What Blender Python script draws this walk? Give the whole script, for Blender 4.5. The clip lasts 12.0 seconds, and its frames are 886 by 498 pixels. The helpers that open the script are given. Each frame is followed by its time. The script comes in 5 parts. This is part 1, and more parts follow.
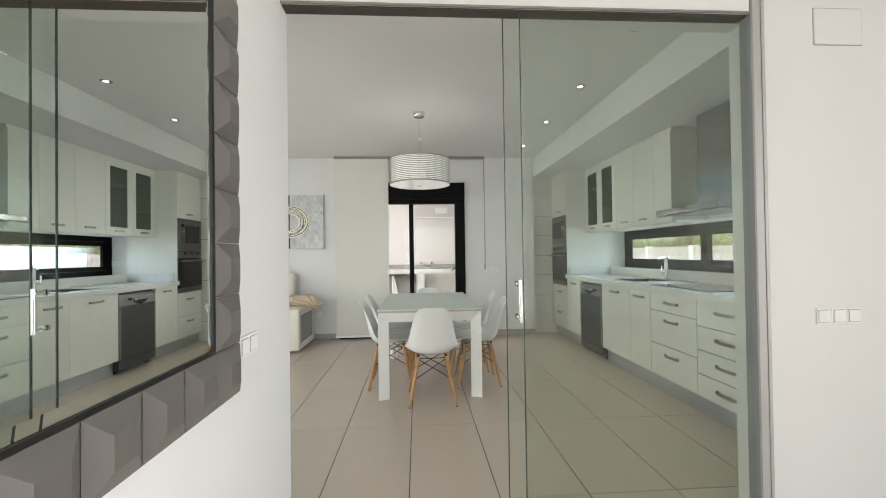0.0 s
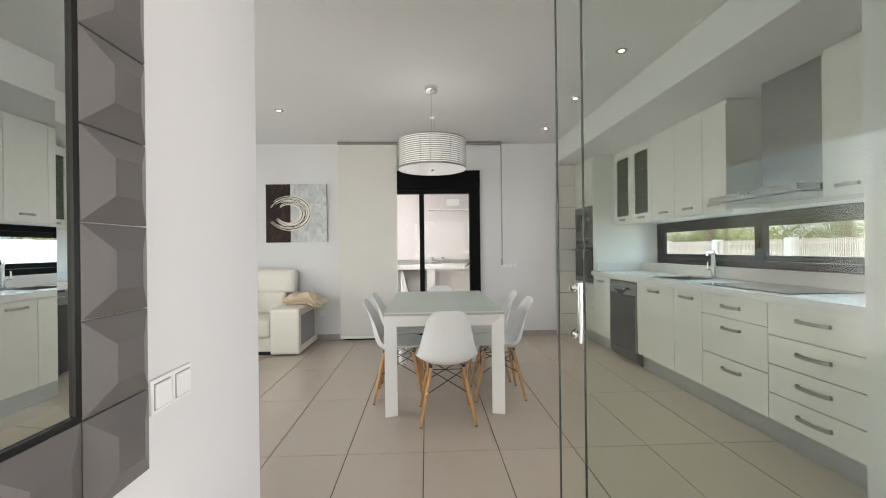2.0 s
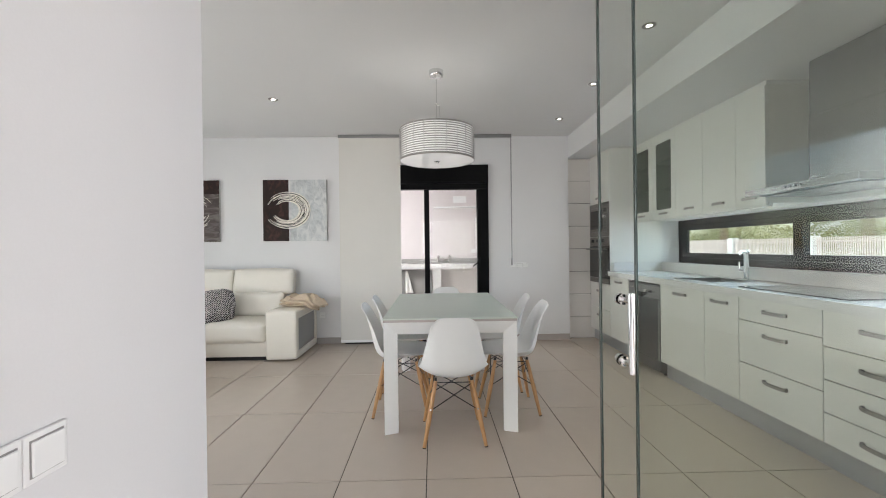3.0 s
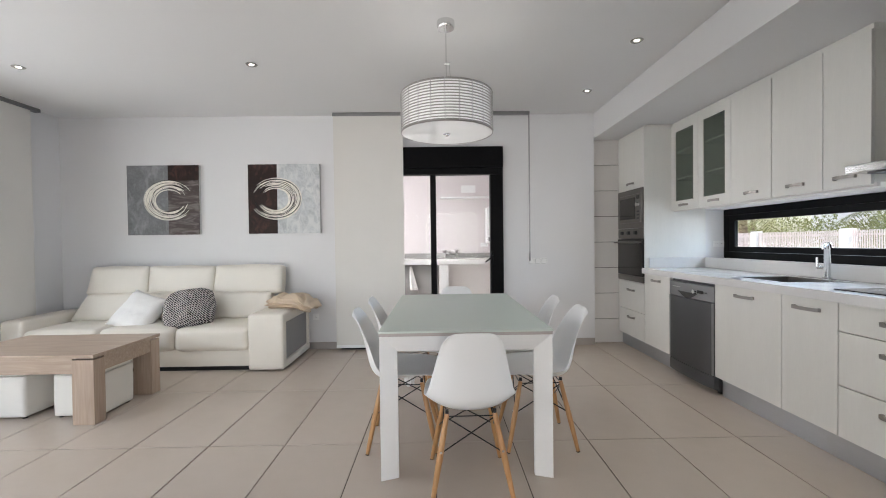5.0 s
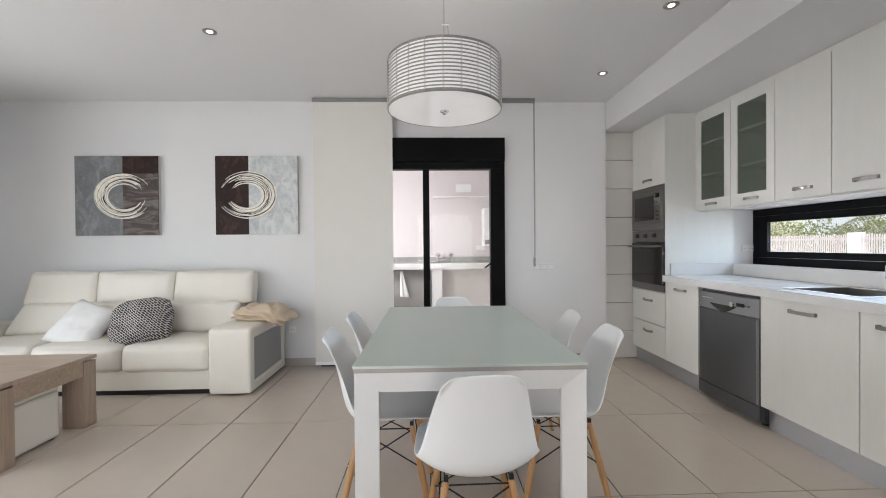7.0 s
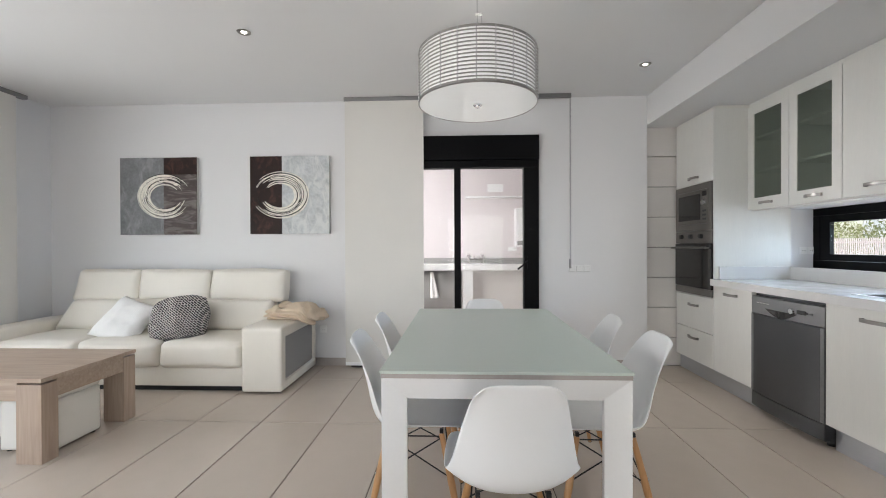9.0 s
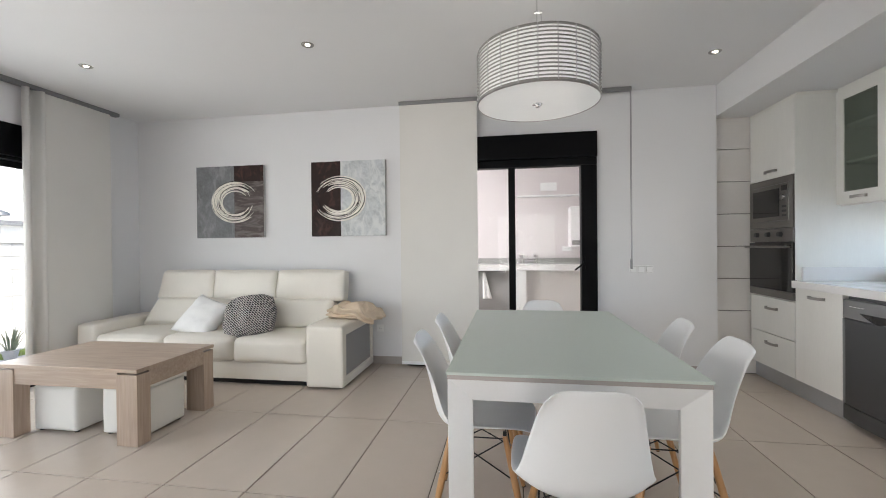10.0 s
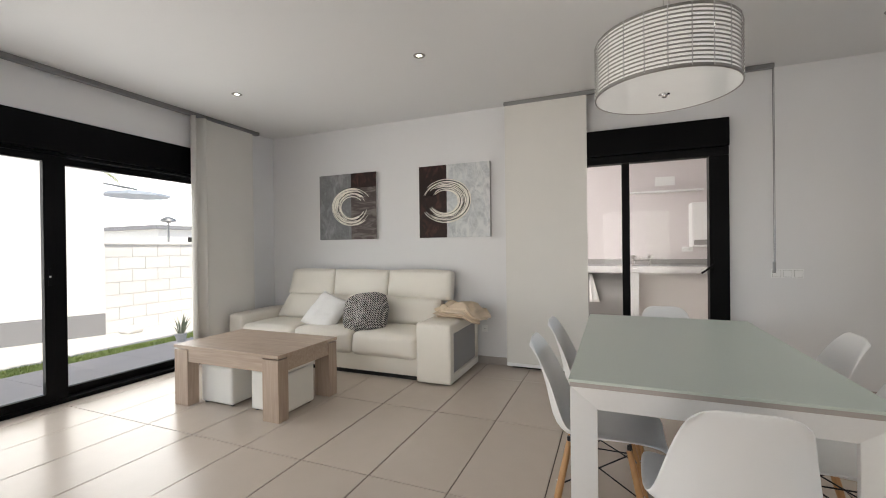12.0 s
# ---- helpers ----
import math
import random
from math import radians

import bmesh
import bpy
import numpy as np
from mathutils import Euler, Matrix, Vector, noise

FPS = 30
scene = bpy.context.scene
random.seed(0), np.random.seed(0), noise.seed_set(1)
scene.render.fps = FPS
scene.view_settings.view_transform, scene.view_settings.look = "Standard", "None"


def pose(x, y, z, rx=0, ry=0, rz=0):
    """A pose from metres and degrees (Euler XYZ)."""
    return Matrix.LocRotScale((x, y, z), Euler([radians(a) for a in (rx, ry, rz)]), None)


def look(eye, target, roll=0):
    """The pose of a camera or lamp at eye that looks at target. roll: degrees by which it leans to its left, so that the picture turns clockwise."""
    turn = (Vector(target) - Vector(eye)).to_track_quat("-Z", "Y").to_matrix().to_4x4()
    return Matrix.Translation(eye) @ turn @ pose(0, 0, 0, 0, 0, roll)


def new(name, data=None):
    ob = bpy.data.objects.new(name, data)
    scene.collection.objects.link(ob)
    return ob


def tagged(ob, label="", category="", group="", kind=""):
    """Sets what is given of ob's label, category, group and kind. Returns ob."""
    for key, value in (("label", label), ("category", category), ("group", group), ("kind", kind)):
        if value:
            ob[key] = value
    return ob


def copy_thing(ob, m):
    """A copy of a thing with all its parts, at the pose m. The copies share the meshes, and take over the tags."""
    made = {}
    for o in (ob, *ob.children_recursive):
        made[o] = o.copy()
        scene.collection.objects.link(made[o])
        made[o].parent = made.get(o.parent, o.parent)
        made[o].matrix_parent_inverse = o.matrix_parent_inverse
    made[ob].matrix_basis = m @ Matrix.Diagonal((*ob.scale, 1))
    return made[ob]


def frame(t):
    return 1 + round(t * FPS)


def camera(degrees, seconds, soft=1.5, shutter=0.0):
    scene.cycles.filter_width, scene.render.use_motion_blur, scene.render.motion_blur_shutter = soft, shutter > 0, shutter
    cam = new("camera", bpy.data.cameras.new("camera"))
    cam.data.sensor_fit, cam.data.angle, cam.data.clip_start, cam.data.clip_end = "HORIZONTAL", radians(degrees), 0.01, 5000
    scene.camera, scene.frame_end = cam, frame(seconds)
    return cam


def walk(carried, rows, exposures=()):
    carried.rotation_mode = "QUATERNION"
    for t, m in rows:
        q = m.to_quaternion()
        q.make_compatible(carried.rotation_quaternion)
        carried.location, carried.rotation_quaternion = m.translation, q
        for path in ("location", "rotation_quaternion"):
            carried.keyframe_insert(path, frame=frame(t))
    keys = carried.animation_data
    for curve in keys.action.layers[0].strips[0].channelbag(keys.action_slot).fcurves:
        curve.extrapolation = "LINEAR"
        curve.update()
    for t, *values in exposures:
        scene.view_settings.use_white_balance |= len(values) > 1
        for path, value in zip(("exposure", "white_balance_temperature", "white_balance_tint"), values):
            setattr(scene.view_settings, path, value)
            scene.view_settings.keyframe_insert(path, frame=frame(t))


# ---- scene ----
cam = camera(93.9, 12.0, soft=1.0)
PATH = [
    (0, (0.226, 3.217, 1.2), (0.35, 5.213, 1.224), -0.8),
    (0.5, (0.22, 3.32, 1.198), (0.336, 5.316, 1.211), -0.8),
    (1, (0.194, 3.431, 1.205), (0.305, 5.428, 1.214), -0.8),
    (1.5, (0.191, 3.543, 1.197), (0.289, 5.54, 1.202), -0.9),
    (2, (0.201, 3.708, 1.192), (0.281, 5.707, 1.192), -0.7),
    (2.5, (0.224, 3.883, 1.191), (0.285, 5.882, 1.189), -0.7),
    (3, (0.218, 4.008, 1.192), (0.266, 6.007, 1.187), -0.7),
    (3.5, (0.191, 4.173, 1.186), (0.236, 6.173, 1.178), -0.8),
    (5.5, (0.192, 4.735, 1.18), (0.213, 6.735, 1.14), -0.7),
    (6, (0.201, 4.855, 1.198), (0.236, 6.855, 1.154), -0.6),
    (6.5, (0.171, 5.03, 1.186), (0.236, 7.029, 1.158), -0.5),
    (8.5, (0.197, 5.228, 1.179), (0.202, 7.228, 1.167), -0.1),
    (9, (0.171, 5.232, 1.174), (0.087, 7.23, 1.162), -0.2),
    (9.5, (0.141, 5.225, 1.184), (-0.053, 7.216, 1.17), -0.5),
    (10, (0.113, 5.218, 1.185), (-0.202, 7.193, 1.173), -0.6),
    (10.5, (0.097, 5.212, 1.188), (-0.342, 7.163, 1.178), -0.7),
    (11, (0.066, 5.209, 1.196), (-0.485, 7.132, 1.185), -0.7),
    (11.5, (0.048, 5.19, 1.221), (-0.611, 7.079, 1.201), -0.9),
    (12, (0.037, 5.185, 1.198), (-0.724, 7.034, 1.19), -0.7),
]
walk(cam, [(t, look(eye, target, roll)) for t, eye, target, roll in PATH],
     exposures=[(0, 0.83, 6750, 3), (1.5, 0.83, 6850, 6), (2.5, 0.84, 6600, 8), (3.5, 0.82, 6500, 10), (5.5, 0.88, 6450, 11), (9.0, 0.91, 6450, 10), (10.5, 0.76, 6600, 10), (12.0, 0.56, 6900, 11)])

# ---- world, sun and large lights ----
world = bpy.data.worlds.new("sky")
scene.world = world
world.use_nodes = True
wn = world.node_tree.nodes
sky = wn.new("ShaderNodeTexSky")
sky.sky_type = "NISHITA"
sky.sun_disc = False
sky.sun_elevation = radians(58)
sky.sun_rotation = radians(115)
sky.dust_density = 1.5
wn["Background"].inputs["Strength"].default_value = 0.15
world.node_tree.links.new(sky.outputs["Color"], wn["Background"].inputs["Color"])

sun = new("sun", bpy.data.lights.new("sun", "SUN"))
sun.data.energy, sun.data.angle, sun.data.color = 3.4, radians(0.5), (1.0, 0.95, 0.88)
sun.matrix_world = look((5.0, 5.0, 12.0), (0.0, 7.3, 2.7))


def window_light(name, eye, target, sx, sy, watts, colour, spread=180):
    """Area light set in an opening: the windows, and some added unseen openings."""
    data = bpy.data.lights.new(name, "AREA")
    data.shape, data.size, data.size_y, data.energy, data.color = "RECTANGLE", sx, sy, watts, colour
    data.spread = radians(spread)
    ob = new(name, data)
    ob.matrix_world = look(eye, target)
    return ob


window_light("garden_window_light", (-4.15, 6.85, 1.05), (0, 6.85, 0.95), 2.7, 1.8, 31, (0.965, 0.98, 1.0))
window_light("kitchen_window_light", (3.28, 7.2, 1.22), (1.5, 7.2, 0.35), 3.0, 0.26, 10.5, (0.60, 0.78, 1.0), 115)
window_light("hall_window_light", (4.27, 1.78, 1.2), (0, 1.78, 1.1), 2.3, 2.0, 38, (1.0, 0.965, 1.0), 92)
# Added fill behind the viewpoint, aimed through the doorway at the end wall.
window_light("hall_end_fill_light", (0.7, -1.1, 1.25), (0.6, 3, 1.2), 1.9, 2.0, 46, (1.0, 0.97, 0.985))
# Added fill from an unseen south opening, brightens end wall and sofa.
window_light("living_fill_light", (-1.9, 4.66, 1.15), (-1.25, 7, 1.0), 1.8, 2.0, 4.5, (1.0, 0.985, 0.96), 80)
# Added fill in an unseen side opening, to brighten the utility room.
window_light("utility_fill_light", (-1.95, 10.6, 1.6), (0.5, 10.8, 1.3), 1.2, 1.3, 40, (1.0, 0.97, 0.98))


def small_lamp(name, x, y, z, watts, spread):
    """The beam of one recessed ceiling spot."""
    data = bpy.data.lights.new(name, "SPOT")
    data.energy, data.spot_size, data.spot_blend, data.shadow_soft_size, data.color = watts, radians(spread), 0.8, 0.03, (1.0, 0.95, 0.88)
    ob = new(name, data)
    ob.location = (x, y, z)
    return ob


# The last one, over the hall start, is an added unseen lamp.
SPOTS = [(1.63, 5.735, 2.6115), (1.63, 6.65, 2.6115), (1.638, 7.597, 2.6115), (1.638, 8.582, 2.6115), (-1.27, 7.948, 2.6115), (-3.11, 7.96, 2.6115), (1.87, 3.72, 2.5595), (0.6, 3.0, 2.5595)]
for sx, sy, sz in SPOTS:
    small_lamp("spot_beam", sx, sy, sz - 0.012, 7, 84)

# ---- materials ----


def material(name, colour, rough=0.5, metal=0.0, vary=0.06, scale=6.0, fine=80.0, bump=0.0, coat=0.0, per_object=0.0, spec=0.5, stretch=(1, 1, 1), rough_vary=0.08):
    """A painted, woven or metal surface with broad and fine variation, in object coordinates in metres."""
    m = bpy.data.materials.new(name)
    m.use_nodes = True
    n, l = m.node_tree.nodes, m.node_tree.links
    b = n["Principled BSDF"]
    b.inputs["Metallic"].default_value = metal
    b.inputs["Specular IOR Level"].default_value = spec
    b.inputs["Coat Weight"].default_value = coat
    co = n.new("ShaderNodeTexCoord")
    mp = n.new("ShaderNodeMapping")
    mp.inputs["Scale"].default_value = stretch
    l.new(co.outputs["Object"], mp.inputs["Vector"])
    big, small = n.new("ShaderNodeTexNoise"), n.new("ShaderNodeTexNoise")
    big.inputs["Scale"].default_value, big.inputs["Detail"].default_value = scale, 3
    small.inputs["Scale"].default_value, small.inputs["Detail"].default_value = fine, 4
    for t in (big, small):
        l.new(mp.outputs["Vector"], t.inputs["Vector"])
    add = n.new("ShaderNodeMath")
    add.operation = "ADD"
    l.new(big.outputs["Fac"], add.inputs[0])
    l.new(small.outputs["Fac"], add.inputs[1])
    rng = n.new("ShaderNodeMapRange")
    rng.inputs["From Min"].default_value, rng.inputs["From Max"].default_value = 0.6, 1.4
    rng.inputs["To Min"].default_value, rng.inputs["To Max"].default_value = 1 - vary, 1 + vary
    l.new(add.outputs[0], rng.inputs["Value"])
    val = rng.outputs["Result"]
    if per_object:
        info = n.new("ShaderNodeObjectInfo")
        r2 = n.new("ShaderNodeMapRange")
        r2.inputs["To Min"].default_value, r2.inputs["To Max"].default_value = 1 - per_object, 1 + per_object
        l.new(info.outputs["Random"], r2.inputs["Value"])
        mul = n.new("ShaderNodeMath")
        mul.operation = "MULTIPLY"
        l.new(val, mul.inputs[0])
        l.new(r2.outputs["Result"], mul.inputs[1])
        val = mul.outputs[0]
    hsv = n.new("ShaderNodeHueSaturation")
    hsv.inputs["Color"].default_value = (*colour, 1)
    l.new(val, hsv.inputs["Value"])
    l.new(hsv.outputs["Color"], b.inputs["Base Color"])
    rr = n.new("ShaderNodeMapRange")
    rr.inputs["To Min"].default_value, rr.inputs["To Max"].default_value = max(0.02, rough - rough_vary), min(1, rough + rough_vary)
    l.new(big.outputs["Fac"], rr.inputs["Value"])
    l.new(rr.outputs["Result"], b.inputs["Roughness"])
    if bump:
        bp = n.new("ShaderNodeBump")
        bp.inputs["Strength"].default_value, bp.inputs["Distance"].default_value = bump, 0.002
        l.new(small.outputs["Fac"], bp.inputs["Height"])
        l.new(bp.outputs["Normal"], b.inputs["Normal"])
    return m


def clear_glass(name, tint, base=0.04, rough=0.0):
    """Thin clear pane: see-through with a Fresnel gloss."""
    m = bpy.data.materials.new(name)
    m.use_nodes = True
    n, l = m.node_tree.nodes, m.node_tree.links
    n.remove(n["Principled BSDF"])
    tr, gl, mx, lw = n.new("ShaderNodeBsdfTransparent"), n.new("ShaderNodeBsdfGlossy"), n.new("ShaderNodeMixShader"), n.new("ShaderNodeLayerWeight")
    lw.inputs["Blend"].default_value = 0.5
    pw, ml = n.new("ShaderNodeMath"), n.new("ShaderNodeMath")
    pw.operation, ml.operation = "POWER", "MULTIPLY_ADD"
    pw.inputs[1].default_value = 5.0
    ml.inputs[1].default_value, ml.inputs[2].default_value = 1 - base, base
    l.new(lw.outputs["Facing"], pw.inputs[0])
    l.new(pw.outputs[0], ml.inputs[0])
    tr.inputs["Color"].default_value = (*tint, 1)
    gl.inputs["Roughness"].default_value = rough
    l.new(ml.outputs[0], mx.inputs["Fac"])
    l.new(tr.outputs[0], mx.inputs[1])
    l.new(gl.outputs[0], mx.inputs[2])
    l.new(mx.outputs[0], n["Material Output"].inputs["Surface"])
    return m


def glowing(name, colour, strength):
    m = bpy.data.materials.new(name)
    m.use_nodes = True
    b = m.node_tree.nodes["Principled BSDF"]
    b.inputs["Emission Color"].default_value = (*colour, 1)
    b.inputs["Emission Strength"].default_value = strength
    return m


def wood(name, light, dark, along, scale=9.0, rough=0.4):
    """Wood with grain along the axis 'x', 'y' or 'z'."""
    m = material(name, light, rough, bump=0.08, fine=120)
    n, l = m.node_tree.nodes, m.node_tree.links
    b = n["Principled BSDF"]
    co = n.new("ShaderNodeTexCoord")
    mp = n.new("ShaderNodeMapping")
    mp.inputs["Scale"].default_value = [0.06 if a == along else 1 for a in "xyz"]
    ns = n.new("ShaderNodeTexNoise")
    ns.inputs["Scale"].default_value, ns.inputs["Detail"].default_value, ns.inputs["Distortion"].default_value = scale * 6, 6, 0.6
    ramp = n.new("ShaderNodeValToRGB")
    ramp.color_ramp.elements[0].position, ramp.color_ramp.elements[1].position = 0.3, 0.7
    ramp.color_ramp.elements[0].color, ramp.color_ramp.elements[1].color = (*dark, 1), (*light, 1)
    l.new(co.outputs["Object"], mp.inputs["Vector"])
    l.new(mp.outputs["Vector"], ns.inputs["Vector"])
    l.new(ns.outputs["Fac"], ramp.inputs["Fac"])
    l.new(ramp.outputs["Color"], b.inputs["Base Color"])
    return m


WALL = material("wall_paint", (0.735, 0.73, 0.73), 0.75, vary=0.015, scale=1.5, fine=220, bump=0.05)
CEIL = material("ceiling_paint", (0.76, 0.757, 0.755), 0.85, vary=0.015, scale=1.2, fine=160, bump=0.04)
TILE = material("porcelain_tile", (0.525, 0.457, 0.390), 0.26, vary=0.025, scale=9.0, fine=160, per_object=0.02, bump=0.015, rough_vary=0.025, spec=0.38)
GROUT = material("grout", (0.07, 0.057, 0.047), 0.9, vary=0.2)
SKIRT = material("skirting_tile", (0.40, 0.36, 0.33), 0.35, vary=0.05)
BLACK = material("black_aluminium", (0.003, 0.003, 0.0035), 0.45, vary=0.15, spec=0.09)
RAIL = material("grey_aluminium", (0.28, 0.28, 0.28), 0.4, metal=0.8, vary=0.05)
HOODSTEEL = material("hood_steel", (0.40, 0.40, 0.40), 0.2, metal=1.0, vary=0.04, stretch=(1, 1, 20), fine=50, rough_vary=0.04)
STEEL = material("brushed_steel", (0.55, 0.54, 0.53), 0.3, metal=1.0, vary=0.05, stretch=(1, 1, 30), fine=50)
CHROME = material("chrome", (0.75, 0.75, 0.75), 0.08, metal=1.0, vary=0.02, rough_vary=0.03)
DWGREY = material("dishwasher_grey", (0.10, 0.102, 0.106), 0.36, metal=0.85, vary=0.012, rough_vary=0.015)
SATIN = material("satin_silver", (0.34, 0.33, 0.31), 0.35, metal=0.7, vary=0.03)
DWPANEL = material("dishwasher_panel", (0.26, 0.262, 0.265), 0.34, metal=0.8, vary=0.012, rough_vary=0.015)
DARKSTEEL = material("smoky_steel", (0.225, 0.212, 0.20), 0.3, metal=0.85, vary=0.02, fine=90, rough_vary=0.02)
HANDLE = material("satin_nickel", (0.34, 0.32, 0.30), 0.33, metal=0.9, vary=0.05)
CREAM = material("cream_laminate", (0.75, 0.74, 0.70), 0.38, vary=0.025, stretch=(3, 3, 0.4), fine=40, bump=0.03)
CARCASS = material("carcass_board", (0.74, 0.72, 0.67), 0.45, vary=0.02)
JAMB = material("jamb_aluminium", (0.46, 0.46, 0.45), 0.42, metal=0.35, vary=0.04, stretch=(1, 1, 0.1))
PLINTH = material("plinth_aluminium", (0.50, 0.51, 0.53), 0.33, metal=0.7, vary=0.04, stretch=(1, 0.2, 4))
QUARTZ = material("white_quartz", (0.72, 0.71, 0.70), 0.16, vary=0.03, scale=12, fine=300)
DARKGLASS = material("dark_glass", (0.025, 0.024, 0.023), 0.08, vary=0.1, rough_vary=0.03)
HOBGLASS = material("hob_glass", (0.02, 0.02, 0.022), 0.06, vary=0.1, rough_vary=0.02)
LEATHER = material("cream_leather", (0.77, 0.725, 0.645), 0.46, vary=0.035, scale=5, fine=260, bump=0.18)
# Grey of utility parts; in niche and switches it is painted shade.
SHADOWGREY = material("shadow_and_strip_grey", (0.30, 0.29, 0.28), 0.55, vary=0.04)
STOOLW = material("white_leatherette", (0.78, 0.76, 0.71), 0.45, vary=0.02, fine=260, bump=0.12)
PILLOWW = material("white_plush", (0.82, 0.81, 0.79), 0.95, vary=0.05, fine=160, bump=0.6)
THROW = material("beige_fleece", (0.62, 0.50, 0.37), 0.95, vary=0.10, scale=14, fine=180, bump=0.5)
SHELLW = material("white_polypropylene", (0.80, 0.80, 0.79), 0.33, vary=0.01, fine=300, bump=0.03)
WIRE = material("black_wire", (0.015, 0.015, 0.015), 0.45, metal=0.3, vary=0.1)
TABLEW = material("white_lacquer", (0.80, 0.79, 0.77), 0.3, vary=0.015)
TABLEG = material("sage_back_painted_glass", (0.57, 0.63, 0.57), 0.42, vary=0.02, scale=3, rough_vary=0.03)
BLIND = material("woven_screen_fabric", (0.68, 0.66, 0.62), 0.9, vary=0.03, scale=3, fine=420, bump=0.15)
PLASTIC = material("white_plastic", (0.82, 0.82, 0.81), 0.32, vary=0.01)
MFRAME = material("taupe_leather_block", (0.125, 0.116, 0.110), 0.38, vary=0.06, scale=10, fine=240, bump=0.08)
MLIP = material("dark_bronze_lip", (0.012, 0.011, 0.010), 0.4, metal=0.2, vary=0.1)
PANELW = material("panel_white", (0.70, 0.67, 0.64), 0.45, vary=0.02)
UTILITY = material("utility_wall_tile", (0.66, 0.61, 0.61), 0.35, vary=0.03, scale=2)
PATIO = material("terrace_tile", (0.56, 0.51, 0.48), 0.6, vary=0.08, per_object=0.04)
GRASS = material("grass", (0.32, 0.38, 0.10), 0.9, vary=0.4, scale=4, fine=60, bump=0.5)
GRAVEL = material("pale_gravel", (0.62, 0.59, 0.55), 0.95, vary=0.2, fine=90, bump=0.6)
BLOCK = material("white_block", (0.72, 0.70, 0.68), 0.85, vary=0.05, fine=120, bump=0.3, per_object=0.03)
RENDERW = material("white_render", (0.80, 0.79, 0.77), 0.9, vary=0.03, fine=140, bump=0.25)
GREYBASE = material("grey_plinth_render", (0.24, 0.24, 0.25), 0.85, vary=0.06, bump=0.2)
ROADM = material("red_paving", (0.42, 0.27, 0.235), 0.9, vary=0.15, fine=120, bump=0.4)
FENCEW = material("fence_white", (0.70, 0.61, 0.58), 0.5, vary=0.03)
LEAF = material("leaf_green", (0.21, 0.23, 0.08), 0.6, vary=0.3, per_object=0.2)
BARK = material("palm_bark", (0.22, 0.16, 0.11), 0.9, vary=0.25, bump=0.6)
PARASOL = material("parasol_grey", (0.34, 0.38, 0.43), 0.8, vary=0.05)
FLOWER = material("succulent_green", (0.30, 0.33, 0.22), 0.6, vary=0.2)
MIRROR = material("silvered_glass", (0.80, 0.84, 0.81), 0.0, metal=1.0, vary=0.0, rough_vary=0.0)
BULBGLOW = glowing("bulb_glow", (1.0, 0.97, 0.93), 9.0)
SPOTGLOW = glowing("spot_glow", (1.0, 0.93, 0.82), 14.0)
DOORGLASS = clear_glass("door_glass", (0.960, 0.980, 0.962), 0.018)
WINGLASS = clear_glass("window_glass", (0.97, 0.98, 0.975), 0.012)
EDGEGLASS = material("glass_edge", (0.03, 0.048, 0.042), 0.08, vary=0.05, spec=0.8)
ASH_X = wood("washed_oak_x", (0.47, 0.37, 0.29), (0.36, 0.27, 0.205), "x")
ASH_Z = wood("washed_oak_z", (0.46, 0.36, 0.285), (0.36, 0.27, 0.205), "z")
BEECH = wood("beech", (0.51, 0.285, 0.125), (0.39, 0.195, 0.075), "z", rough=0.35)


def glow_fabric(name, strength):
    """White shade fabric with a soft glow put into the material itself."""
    m = material(name, (0.85, 0.85, 0.83), 0.22, vary=0.02, coat=0.6)
    b = m.node_tree.nodes["Principled BSDF"]
    b.inputs["Emission Color"].default_value = (1.0, 0.985, 0.95, 1)
    b.inputs["Emission Strength"].default_value = strength
    return m


SHADE, DIFFUSER = glow_fabric("glowing_shade_white", 0.15), glow_fabric("glowing_diffuser_white", 0.13)


def patterned_fabric():
    """Black and white woven lattice of a scatter cushion."""
    m = material("lattice_weave", (0.5, 0.5, 0.5), 0.9, fine=200, bump=0.3)
    n, l = m.node_tree.nodes, m.node_tree.links
    co = n.new("ShaderNodeTexCoord")
    mp = n.new("ShaderNodeMapping")
    mp.inputs["Rotation"].default_value = (0, 0, radians(45))
    ck = n.new("ShaderNodeTexBrick")
    ck.inputs["Scale"].default_value = 1.0
    ck.inputs["Brick Width"].default_value, ck.inputs["Row Height"].default_value, ck.inputs["Mortar Size"].default_value = 0.024, 0.016, 0.0023
    ck.inputs["Color1"].default_value = (0.012, 0.011, 0.012, 1)
    ck.inputs["Color2"].default_value = (0.03, 0.027, 0.028, 1)
    ck.inputs["Mortar"].default_value = (0.58, 0.56, 0.54, 1)
    l.new(co.outputs["Object"], mp.inputs["Vector"])
    l.new(mp.outputs["Vector"], ck.inputs["Vector"])
    l.new(ck.outputs["Color"], n["Principled BSDF"].inputs["Base Color"])
    return m


LATTICE = patterned_fabric()


